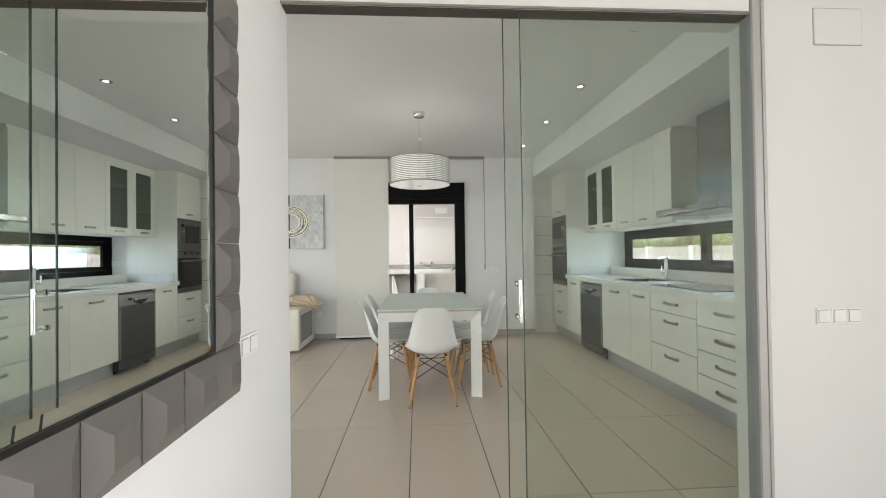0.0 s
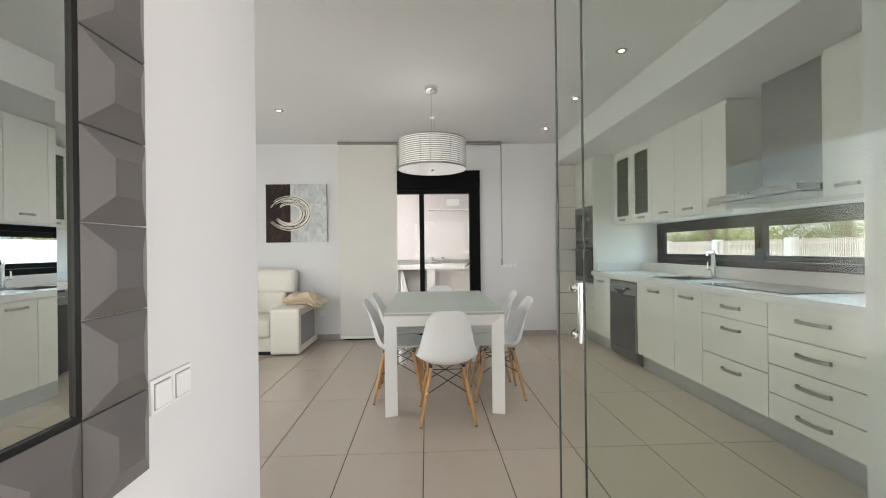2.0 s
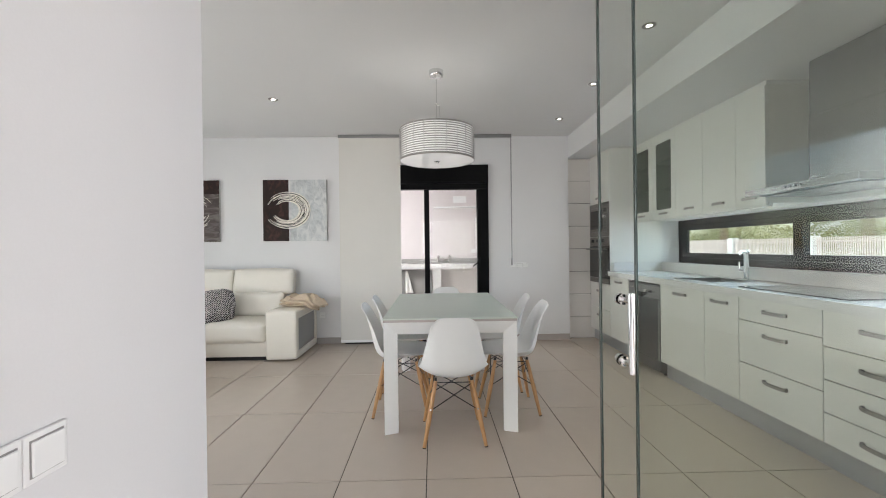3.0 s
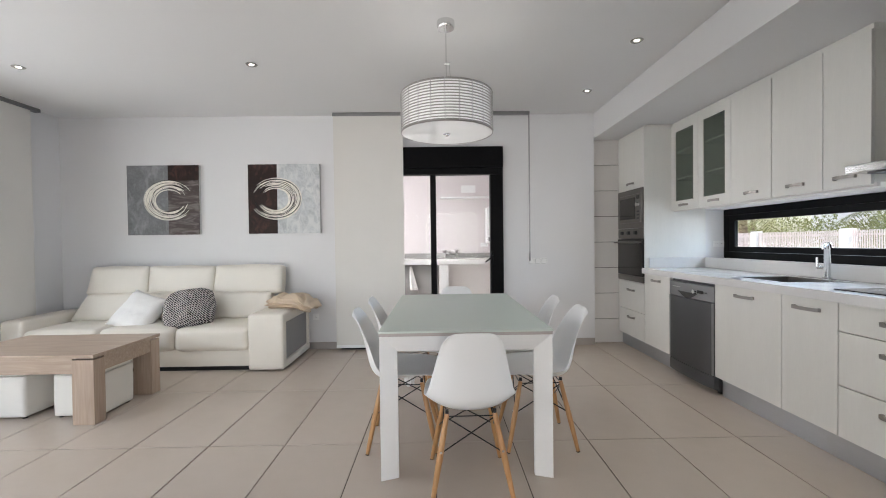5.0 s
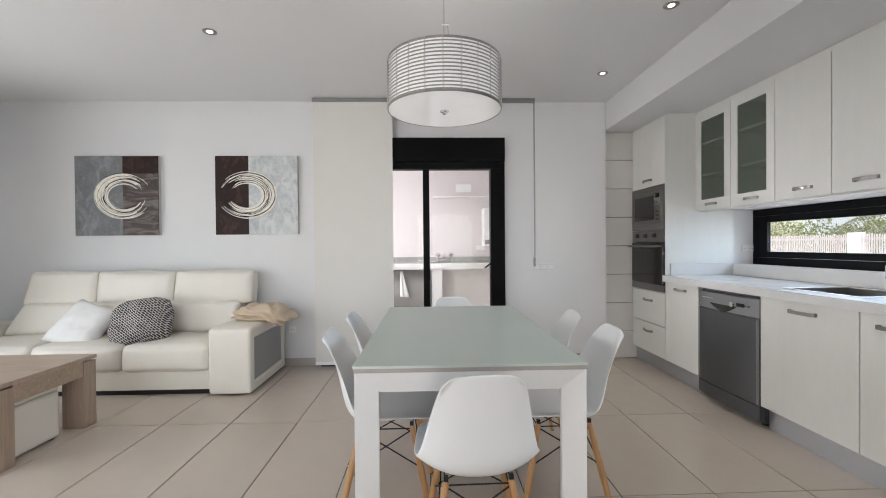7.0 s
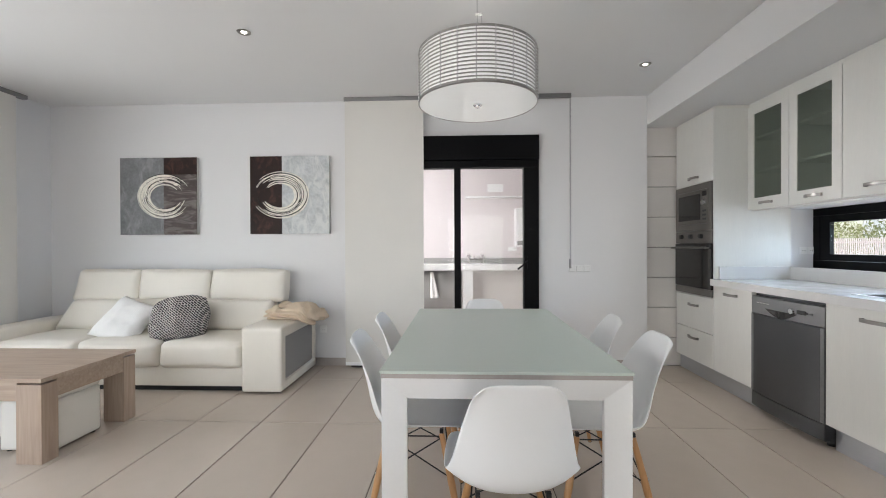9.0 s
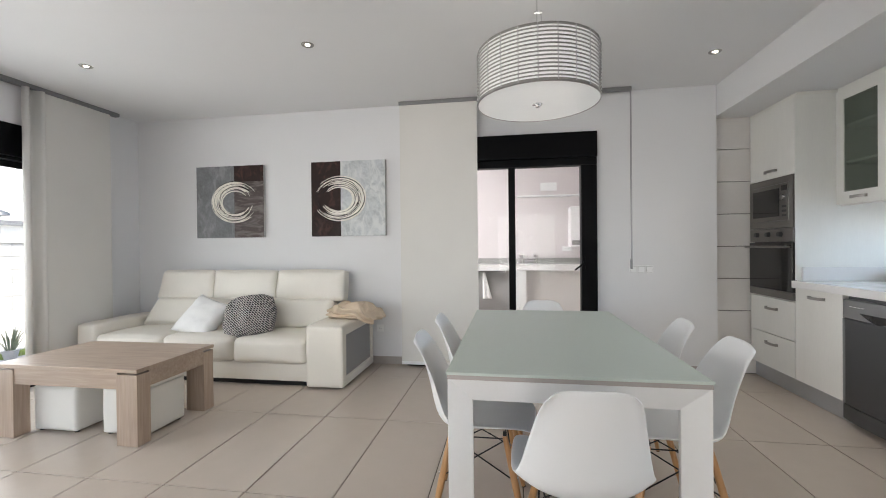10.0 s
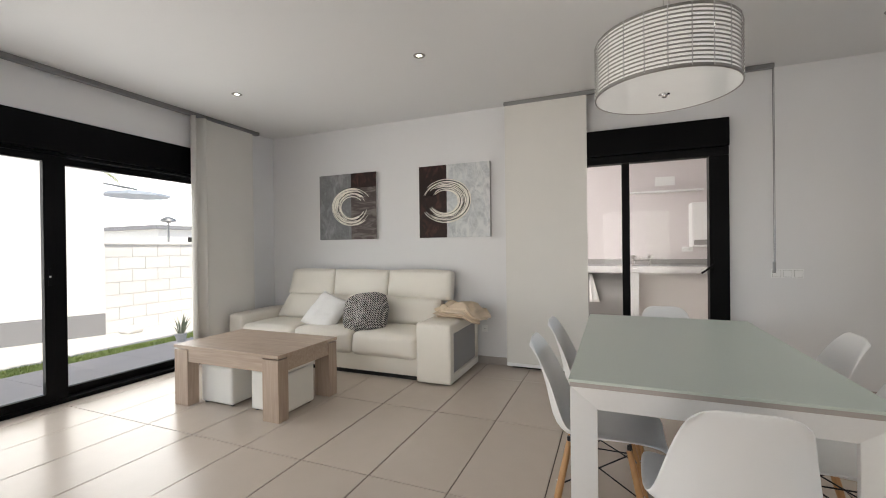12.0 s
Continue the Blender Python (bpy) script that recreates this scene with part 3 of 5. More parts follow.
sash(gx0, 7.0, 8.44)
part("meeting_post", boxes((gx0 + 0.021, gx1 + 0.012, 7.022, 7.105, 0.034, 1.953), bevel=0.003), BLACK, gw)

lb = thing("panel_blind", (-3.96, 8.5, 2.6), "off-white woven panel blind stacked beside the garden window", "blind")
part("rail", boxes((-3.965, -3.905, 5.2, 8.98, 2.574, 2.61), bevel=0.002), RAIL, lb, "grey aluminium rail")
part("fabric", boxes((-3.927, -3.924, 8.28, 8.89, 0.05, 2.573)), BLIND, lb)


def folded_panel():
    """The bunched front edge of the stacked blind, in soft pleats."""
    bm = bmesh.new()
    cols = 18
    lo, hi = [], []
    for k in range(cols + 1):
        u = k / cols
        y = 8.10 + 0.18 * u
        x = -3.918 + 0.035 * math.sin(u * math.pi * 3.0)
        lo.append(bm.verts.new((x, y, 0.05)))
        hi.append(bm.verts.new((x, y, 2.573)))
    for k in range(cols):
        bm.faces.new((lo[k], lo[k + 1], hi[k + 1], hi[k]))
    return bm


fp = part("folded_fabric", folded_panel(), BLIND, lb, "", 60)
sm = fp.modifiers.new("thick", "SOLIDIFY")
sm.thickness = 0.003

# ---- kitchen window ----
kw = thing("window_2", (3.13, 7.2, 1.0), "long low black aluminium window above the worktop", "window", kind="structure")
for nm, r in (("frame_top", (3.10, 3.17, 5.6, 8.8, 1.412, 1.473)), ("frame_bottom", (3.10, 3.17, 5.6, 8.8, 0.987, 1.05)),
              ("frame_end", (3.10, 3.17, 8.735, 8.8, 1.05, 1.412)), ("frame_end", (3.10, 3.17, 5.6, 5.665, 1.05, 1.412))):
    part(nm, boxes(r, bevel=0.003), BLACK, kw)
for x, a, b in ((3.118, 7.17, 8.73), (3.152, 5.67, 7.26)):
    f = part("sash", boxes((x - 0.016, x + 0.016, a, a + 0.085, 1.052, 1.41), (x - 0.016, x + 0.016, b - 0.085, b, 1.052, 1.41),
             (x - 0.016, x + 0.016, a + 0.085, b - 0.085, 1.052, 1.102), (x - 0.016, x + 0.016, a + 0.085, b - 0.085, 1.356, 1.41)), BLACK, kw)
    p = part("pane", boxes((x - 0.003, x + 0.003, a + 0.085, b - 0.085, 1.102, 1.356)), WINGLASS, f, "clear glass")
    p.visible_shadow = False
    if b > 8:
        part("latch", boxes((x - 0.034, x - 0.018, 7.19, 7.215, 1.17, 1.29), bevel=0.004), BLACK, f)

# ---- kitchen units ----
FX = 2.26


def handle(parent, x, y0, y1, z, h=0.02):
    """A flat bow handle running along y, proud of a front at x."""
    bm = bmesh.new()
    n = 10
    rows = []
    for k in range(n + 1):
        u = k / n
        y = y0 + (y1 - y0) * u
        d = 0.012 + 0.016 * math.sin(math.pi * u) ** 0.6
        rows.append([bm.verts.new((x - d - a, y, z + b)) for a, b in ((0, -h / 2), (0.005, -h / 2), (0.005, h / 2), (0, h / 2))])
    for p, q in zip(rows, rows[1:]):
        for j in range(4):
            bm.faces.new((p[j], p[(j + 1) % 4], q[(j + 1) % 4], q[j]))
    bm.faces.new(rows[0]), bm.faces.new(rows[-1])
    bmesh.ops.recalc_face_normals(bm, faces=bm.faces)
    for y in (y0 + 0.006, y1 - 0.006):
        box(bm, x - 0.014, x, y - 0.006, y + 0.006, z - h / 2, z + h / 2)
    return part("handle", bm, HANDLE, parent, "satin nickel bow handle", 35)


def front(parent, y0, y1, z0, z1, name="door", x=FX, handle_at=None, hl=0.15):
    """A flat laminate front; y0 is the near edge. handle_at: (y centre, z)."""
    g = 0.0015
    d = part(name, boxes((x, x + 0.019, y0 + g, y1 - g, z0 + g, z1 - g), bevel=0.0015), CREAM, parent)
    if handle_at:
        handle(d, x, handle_at[0] - hl / 2, handle_at[0] + hl / 2, handle_at[1])
    return d


def unit(y0, y1, z0, z1, label, depth0=FX + 0.02, name="base_cabinet", group="kitchen base units"):
    c = thing(name, (2.55, (y0 + y1) / 2, z0), label, "cabinet", group)
    part("body", boxes((depth0, RIGHT - 0.002, y0 + 0.001, y1 - 0.001, z0, z1)), CARCASS, c)
    return c


BZ0, BZ1 = 0.145, 0.842
c = unit(8.292, 8.745, BZ0, BZ1, "narrow cream laminate base cabinet beside the oven tower")
front(c, 8.292, 8.745, BZ0, BZ1, handle_at=(8.52, 0.79))
c = unit(7.087, 7.69, BZ0, BZ1, "cream laminate sink base cabinet with one door")
front(c, 7.087, 7.69, BZ0, BZ1, handle_at=(7.39, 0.785), hl=0.17)
c = unit(6.735, 7.085, BZ0, BZ1, "narrow cream laminate base cabinet with nickel handle")
front(c, 6.735, 7.085, BZ0, BZ1, handle_at=(6.915, 0.785), hl=0.17)
c = unit(6.135, 6.733, BZ0, BZ1, "cream laminate base cabinet with three drawers")
for a, b in ((0.696, BZ1), (0.414, 0.693), (BZ0, 0.411)):
    front(c, 6.135, 6.733, a, b, "drawer", handle_at=(6.435, b - 0.07), hl=0.17)
c = unit(5.535, 6.133, BZ0, BZ1, "cream laminate base cabinet with four drawers")
for a, b in ((0.656, BZ1), (0.482, 0.653), (0.308, 0.479), (BZ0, 0.305)):
    front(c, 5.535, 6.133, a, b, "drawer", handle_at=(5.835, b - 0.075), hl=0.2)
c = unit(5.075, 5.533, BZ0, BZ1, "cream laminate base cabinet at the end of the run")
front(c, 5.075, 5.533, BZ0, BZ1, handle_at=(5.3, 0.785))

# oven tower
c = thing("tall_cabinet", (2.55, 9.0, 0.1), "tall cream laminate oven tower with drawers below", "cabinet")
part("body", boxes((FX + 0.02, RIGHT - 0.002, 8.747, 8.765, BZ0, 2.303), (FX + 0.02, RIGHT - 0.002, 9.345, 9.366, BZ0, 2.303), (FX + 0.02, RIGHT - 0.002, 8.765, 9.345, BZ0, 0.735),
                   (FX + 0.02, RIGHT - 0.002, 8.765, 9.345, 1.712, 2.303), (RIGHT - 0.03, RIGHT - 0.002, 8.765, 9.345, 0.735, 1.712), (FX + 0.3, RIGHT - 0.03, 8.765, 9.345, 1.30, 1.315)), CREAM, c)
part("side_panel", boxes((FX, RIGHT - 0.002, 8.7425, 8.7465, 0.90, 2.303)), CREAM, c)
front(c, 8.747, 9.33, 1.715, 2.295, handle_at=(9.03, 1.775), hl=0.15)
front(c, 8.747, 9.33, 0.43, 0.732, "drawer", handle_at=(9.03, 0.645), hl=0.15)
front(c, 8.747, 9.33, BZ0, 0.427, "drawer", handle_at=(9.03, 0.352), hl=0.15)
part("filler_strip", boxes((FX + 0.02, RIGHT - 0.002, 8.747, 9.366, 2.304, SOFFIT - 0.002)), CARCASS, c)


def oven():
    o = thing("built_in_oven", (2.5, 9.0, 0.72), "built-in stainless steel oven with dark glass door", "oven")
    y0, y1 = 8.756, 9.325
    part("body", boxes((FX + 0.02, 2.75, y0 + 0.02, y1 - 0.02, 0.742, 1.29)), DWGREY, o)
    part("control_panel", boxes((FX - 0.006, FX + 0.019, y0, y1, 1.196, 1.302), bevel=0.003), DARKSTEEL, o, "stainless control panel")
    for y in (8.90, 9.055, 9.21):
        k = rod(bmesh.new(), (FX - 0.006, y, 1.255), (FX - 0.03, y, 1.255), 0.021, 0.018, n=20)
        part("knob", k, DWGREY, o, "", 40)
    part("door", boxes((FX - 0.012, FX + 0.018, y0, y1, 0.803, 1.19), bevel=0.003), DARKGLASS, o, "dark glass door")
    part("lower_trim", boxes((FX - 0.010, FX + 0.018, y0, y1, 0.742, 0.80), bevel=0.002), DARKSTEEL, o)
    h = rod(bmesh.new(), (FX - 0.05, y0 + 0.01, 1.155), (FX - 0.05, y1 - 0.01, 1.155), 0.010, n=14)
    for y in (y0 + 0.03, y1 - 0.03):
        rod(h, (FX - 0.05, y, 1.155), (FX - 0.012, y, 1.155), 0.007)
    part("door_bar", h, DARKSTEEL, o, "steel door bar", 40)


def microwave():
    o = thing("built_in_microwave", (2.5, 9.0, 1.32), "built-in stainless steel microwave with dark window", "microwave")
    y0, y1 = 8.756, 9.325
    part("body", boxes((FX + 0.02, 2.65, y0 + 0.02, y1 - 0.02, 1.317, 1.70)), DWGREY, o)
    part("trim_frame", boxes((FX - 0.006, FX + 0.019, y0, y1, 1.306, 1.362), (FX - 0.006, FX + 0.019, y0, y1, 1.66, 1.712),
                             (FX - 0.006, FX + 0.019, y0, y0 + 0.045, 1.362, 1.66), (FX - 0.006, FX + 0.019, y1 - 0.045, y1, 1.362, 1.66)), DARKSTEEL, o, "stainless trim frame")
    part("door_surround", boxes((FX - 0.010, FX + 0.015, y0 + 0.047, y1 - 0.047, 1.364, 1.658), bevel=0.003), DARKSTEEL, o)
    part("window", boxes((FX - 0.013, FX - 0.0105, y0 + 0.155, y1 - 0.06, 1.40, 1.625), bevel=0.001), DARKGLASS, o, "dark glass window")
    part("display", boxes((FX - 0.013, FX - 0.0105, y0 + 0.065, y0 + 0.125, 1.60, 1.64)), DARKGLASS, o)
    part("dial", rod(bmesh.new(), (FX - 0.0105, y0 + 0.095, 1.545), (FX - 0.032, y0 + 0.095, 1.545), 0.026, 0.022, n=24), CHROME, o, "chrome dial", 40)
    for k in range(3):
        part("button", boxes((FX - 0.013, FX - 0.0105, y0 + 0.07, y0 + 0.12, 1.395 + k * 0.035, 1.412 + k * 0.035)), DWGREY, o)


oven(), microwave()


def dishwasher():
    y0, y1 = 7.694, 8.288
    d = thing("dishwasher", (2.5, 7.99, 0), "freestanding grey metallic dishwasher under the worktop", "dishwasher")
    part("body", boxes((FX + 0.03, RIGHT - 0.05, y0, y1, 0.03, 0.835)), DWGREY, d)

    def bowed(z0, z1, out, mat, name, label=""):
        bm = bmesh.new()
        n = 14
        fr = []
        for k in range(n + 1):
            u = k / n
            y = y0 + (y1 - y0) * u
            x = FX + 0.01 - out * (1 - (2 * u - 1) ** 4) - 0.012
            fr.append((x, y))
        lo = [bm.verts.new((x, y, z0)) for x, y in fr]
        hi = [bm.verts.new((x, y, z1)) for x, y in fr]
        bl, bh = [bm.verts.new((FX + 0.029, y, z0)) for y in (y0, y1)], [bm.verts.new((FX + 0.029, y, z1)) for y in (y0, y1)]
        for k in range(n):
            bm.faces.new((lo[k], lo[k + 1], hi[k + 1], hi[k]))
        bm.faces.new(lo + [bl[1], bl[0]]), bm.faces.new(hi + [bh[1], bh[0]])
        bm.faces.new((lo[0], hi[0], bh[0], bl[0])), bm.faces.new((lo[-1], hi[-1], bh[1], bl[1]))
        bmesh.ops.recalc_face_normals(bm, faces=bm.faces)
        return part(name, bm, mat, d, label, 30)
    bowed(0.145, 0.695, 0.018, DWGREY, "door")
    bowed(0.70, 0.818, 0.018, DWPANEL, "control_panel", "silver control panel")
    bowed(0.045, 0.14, 0.020, DWGREY, "kick_plate")
    for y in (y0 + 0.001, y1 - 0.025):
        part("door_edge", boxes((FX - 0.008, FX + 0.028, y, y + 0.024, 0.146, 0.694), bevel=0.004), DWPANEL, d)
    part("display", boxes((FX - 0.0235, FX - 0.018, 7.80, 7.865, 0.752, 0.776), bevel=0.001), DARKGLASS, d)
    for k in range(4):
        part("programme_mark", boxes((FX - 0.0225, FX - 0.018, 8.10 + k * 0.03, 8.118 + k * 0.03, 0.776, 0.780)), PLASTIC, d)
    # scooped grip and programme dial
    bm = bmesh.new()
    n = 12
    top = [bm.verts.new((FX - 0.0225, 8.00 + 0.13 * (2 * k / n - 1), 0.745)) for k in range(n + 1)]
    bot = [bm.verts.new((FX - 0.0205, 8.00 + 0.13 * (2 * k / n - 1), 0.745 - 0.05 * (1 - abs(2 * k / n - 1) ** 1.5) - 0.002)) for k in range(n + 1)]
    for k in range(n):
        bm.faces.new((top[k], top[k + 1], bot[k + 1], bot[k]))
    g = part("grip", bm, DARKGLASS, d, "dark scooped grip")
    g.modifiers.new("thick", "SOLIDIFY").thickness = 0.004
    part("dial", rod(bmesh.new(), (FX - 0.018, 7.90, 0.762), (FX - 0.036, 7.90, 0.762), 0.020, 0.017, n=20), CHROME, d, "chrome dial", 40)
    for k in range(3):
        part("button", boxes((FX - 0.021, FX - 0.016, 7.755 + k * 0.035, 7.775 + k * 0.035, 0.758, 0.768), bevel=0.001), DWGREY, d)
    for y in (y0 + 0.05, y1 - 0.05):
        part("foot", rod(bmesh.new(), (FX + 0.08, y, 0), (FX + 0.08, y, 0.03), 0.02), WIRE, d)


dishwasher()

pl = thing("kitchen_plinth", (2.33, 7, 0), "brushed aluminium kick plinth under the base cabinets", "plinth")
part("plinth_board", boxes((2.318, 2.332, 5.075, 7.69, 0, 0.143)), PLINTH, pl)
part("plinth_board", boxes((2.318, 2.332, 8.292, 9.366, 0, 0.143)), PLINTH, pl)

# worktop with a cut for the sink
SK = (2.36, 2.76, 7.17, 7.62)
wt = thing("worktop", (2.5, 7, 0.85), "white quartz worktop with matching upstand", "worktop")
part("slab", boxes((2.232, SK[0], 5.075, 8.741, 0.845, 0.898), (SK[1], RIGHT - 0.001, 5.075, 8.741, 0.845, 0.898), (SK[0], SK[1], 5.075, SK[2], 0.845, 0.898), (SK[0], SK[1], SK[3], 8.741, 0.845, 0.898)), QUARTZ, wt)
part("upstand", boxes((RIGHT - 0.021, RIGHT - 0.001, 5.075, 8.721, 0.8985, 1.0), bevel=0.0015), QUARTZ, wt)
part("end_upstand", boxes((2.30, RIGHT - 0.001, 8.722, 8.741, 0.8985, 1.0), bevel=0.0015), QUARTZ, wt)
si = thing("kitchen_sink", (2.56, 7.4, 0.7), "rectangular stainless steel sink set in the worktop", "sink")
part("rim", boxes((SK[0] - 0.014, SK[0] + 0.006, SK[2] - 0.014, SK[3] + 0.014, 0.8985, 0.902), (SK[1] - 0.006, SK[1] + 0.014, SK[2] - 0.014, SK[3] + 0.014, 0.8985, 0.902),
                  (SK[0] + 0.006, SK[1] - 0.006, SK[2] - 0.014, SK[2] + 0.006, 0.8985, 0.902), (SK[0] + 0.006, SK[1] - 0.006, SK[3] - 0.006, SK[3] + 0.014, 0.8985, 0.902)), STEEL, si)
part("bowl", boxes((SK[0] + 0.001, SK[0] + 0.005, SK[2] + 0.001, SK[3] - 0.001, 0.72, 0.897), (SK[1] - 0.005, SK[1] - 0.001, SK[2] + 0.001, SK[3] - 0.001, 0.72, 0.897),
                   (SK[0] + 0.005, SK[1] - 0.005, SK[2] + 0.001, SK[2] + 0.005, 0.72, 0.897), (SK[0] + 0.005, SK[1] - 0.005, SK[3] - 0.005, SK[3] - 0.001, 0.72, 0.897), (SK[0] + 0.005, SK[1] - 0.005, SK[2] + 0.005, SK[3] - 0.005, 0.72, 0.724)), DARKSTEEL, si)
fa = thing("kitchen_tap", (2.80, 7.36, 0.898), "tall chrome kitchen mixer tap beside the sink", "tap")
part("column", turned([(0.027, 0), (0.027, 0.012), (0.019, 0.02), (0.019, 0.20), (0.021, 0.205), (0.021, 0.245), (0.012, 0.25)], 20, (2.80, 7.36, 0.898)), CHROME, fa, "", 40)
sp = rod(bmesh.new(), (2.80, 7.36, 1.13), (2.645, 7.225, 1.13), 0.010, n=14)
rod(sp, (2.65, 7.23, 1.135), (2.65, 7.23, 1.105), 0.010, n=14)
part("spout", sp, CHROME, fa, "", 40)
lv = rod(bmesh.new(), (2.80, 7.375, 0.975), (2.80, 7.435, 0.975), 0.011, n=12)
rod(lv, (2.80, 7.435, 0.965), (2.80, 7.435, 1.045), 0.009, n=12)
part("lever", lv, CHROME, fa, "", 40)
hb = thing("induction_hob", (2.56, 6.4, 0.899), "black glass induction hob set on the worktop", "hob")
part("glass_plate", boxes((2.32, 2.80, 6.06, 6.82, 0.8985, 0.904), bevel=0.002), HOBGLASS, hb)
for x, y, r in ((2.44, 6.25, 0.08), (2.67, 6.25, 0.10), (2.44, 6.62, 0.10), (2.67, 6.62, 0.08)):
    part("cooking_zone", turned([(r - 0.002, 0.9042), (r, 0.9045), (r + 0.001, 0.9042)], 40, (x, y, 0), False), RAIL, hb, "grey ring marking")

# wall units
UX, UZ0, UZ1 = 2.532, 1.478, 2.298


def wall_unit(y0, y1, hy, glazed=False):
    c = thing("wall_cabinet", (2.7, (y0 + y1) / 2, UZ0), "cream wall cabinet with framed smoked glass door" if glazed else "cream laminate wall cabinet with plain door", "cabinet", "kitchen wall units")
    if not glazed:
        part("body", boxes((UX + 0.02, RIGHT - 0.002, y0 + 0.001, y1 - 0.001, UZ0, UZ1)), CARCASS, c)
        front(c, y0, y1, UZ0 - 0.015, UZ1, x=UX, handle_at=(hy, UZ0 + 0.045), hl=0.13)
        return
    part("body", boxes((UX + 0.02, RIGHT - 0.002, y0 + 0.001, y0 + 0.018, UZ0, UZ1), (UX + 0.02, RIGHT - 0.002, y1 - 0.018, y1 - 0.001, UZ0, UZ1), (UX + 0.02, RIGHT - 0.002, y0 + 0.018, y1 - 0.018, UZ0, UZ0 + 0.018),
                       (UX + 0.02, RIGHT - 0.002, y0 + 0.018, y1 - 0.018, UZ1 - 0.018, UZ1), (RIGHT - 0.012, RIGHT - 0.002, y0 + 0.018, y1 - 0.018, UZ0 + 0.018, UZ1 - 0.018)), CARCASS, c)
    for z in (1.76, 2.03):
        part("shelf", boxes((UX + 0.024, RIGHT - 0.013, y0 + 0.019, y1 - 0.019, z, z + 0.018)), CARCASS, c)
    w = 0.07
    d = part("door", boxes((UX, UX + 0.019, y0 + 0.0015, y0 + w, UZ0 - 0.013, UZ1), (UX, UX + 0.019, y1 - w, y1 - 0.0015, UZ0 - 0.013, UZ1),
                           (UX, UX + 0.019, y0 + w, y1 - w, UZ0 - 0.013, UZ0 + 0.075), (UX, UX + 0.019, y0 + w, y1 - w, UZ1 - 0.07, UZ1)), CREAM, c)
    part("pane", boxes((UX + 0.005, UX + 0.010, y0 + w, y1 - w, UZ0 + 0.075, UZ1 - 0.07)), SMOKEPANE, d, "smoked frosted glass")
    handle(d, UX, hy - 0.065, hy + 0.065, UZ0 + 0.03)


def smoked_pane():
    """Frosted smoked glass through which shelves show faintly."""
    m = bpy.data.materials.new("smoked_pane")
    m.use_nodes = True
    n, l = m.node_tree.nodes, m.node_tree.links
    b = n["Principled BSDF"]
    b.inputs["Base Color"].default_value = (0.20, 0.225, 0.195, 1)
    b.inputs["Roughness"].default_value = 0.16
    tr, mx = n.new("ShaderNodeBsdfTransparent"), n.new("ShaderNodeMixShader")
    tr.inputs["Color"].default_value = (0.8, 0.84, 0.8, 1)
    mx.inputs["Fac"].default_value = 0.72
    l.new(b.outputs[0], mx.inputs[1])
    l.new(tr.outputs[0], mx.inputs[2])
    l.new(mx.outputs[0], n["Material Output"].inputs["Surface"])
    return m


SMOKEPANE = smoked_pane()
wall_unit(8.314, 8.738, 8.53, True)
wall_unit(7.898, 8.312, 8.10, True)
wall_unit(7.50, 7.896, 7.68)
wall_unit(7.112, 7.498, 7.30)
wall_unit(6.828, 7.110, 6.97)
wall_unit(5.45, 6.05, 5.9)
wall_unit(5.075, 5.448, 5.26)
uc = thing("cabinet_cornice", (2.6, 7, 2.3), "cream filler strip between wall cabinets and soffit", "trim", kind="structure")
part("strip", boxes((UX + 0.012, RIGHT - 0.002, 6.828, 8.738, 2.3, SOFFIT - 0.002), (UX + 0.012, RIGHT - 0.002, 5.075, 6.05, 2.3, SOFFIT - 0.002)), CREAM, uc)
part("light_rail", boxes((UX + 0.03, UX + 0.05, 6.828, 8.738, 1.455, 1.4765), (UX + 0.03, UX + 0.05, 5.075, 6.05, 1.455, 1.4765)), PANELW, uc)


def cooker_hood():
    h = thing("cooker_hood", (2.6, 6.44, 1.5), "stainless steel chimney cooker hood between wall cabinets", "cooker hood")
    y0, y1 = 6.055, 6.822
    part("canopy_lip", boxes((2.38, RIGHT - 0.002, y0, y1, 1.518, 1.557), bevel=0.002), HOODSTEEL, h)
    part("chimney", boxes((2.58, RIGHT - 0.002, 6.07, 6.55, 1.559, 1.98), bevel=0.002), HOODSTEEL, h)
    part("chimney_sleeve", boxes((2.584, RIGHT - 0.002, 6.074, 6.546, 1.981, SOFFIT - 0.002), bevel=0.002), HOODSTEEL, h)
    part("filter", boxes((2.45, 2.85, y0 + 0.05, y1 - 0.05, 1.512, 1.5195)), DWGREY, h)
    for k in range(4):
        part("button", rod(bmesh.new(), (2.379, 6.38 + k * 0.035, 1.539), (2.374, 6.38 + k * 0.035, 1.539), 0.007, n=12), DWGREY, h)


cooker_hood()

# ---- ceiling spots and the pendant ----


def spot(x, y, z, first=[]):
    if first:
        return copy_thing(first[0], pose(x, y, z))
    s = thing("ceiling_spot", (x, y, z), "small recessed white ceiling spotlight, switched on", "ceiling light", "ceiling spots")
    part("trim_ring", turned([(0.017, -0.001), (0.022, -0.004), (0.036, -0.006), (0.042, -0.004), (0.045, -0.0005)], 24, (x, y, z), False), SATIN, s, "", 40)
    part("bulb", turned([(0.0165, -0.0008), (0.0165, -0.0025)], 20, (x, y, z)), SPOTGLOW, s, "glowing lamp face")
    first.append(s)
    return s


for x, y, z in SPOTS:
    spot(x, y, z)


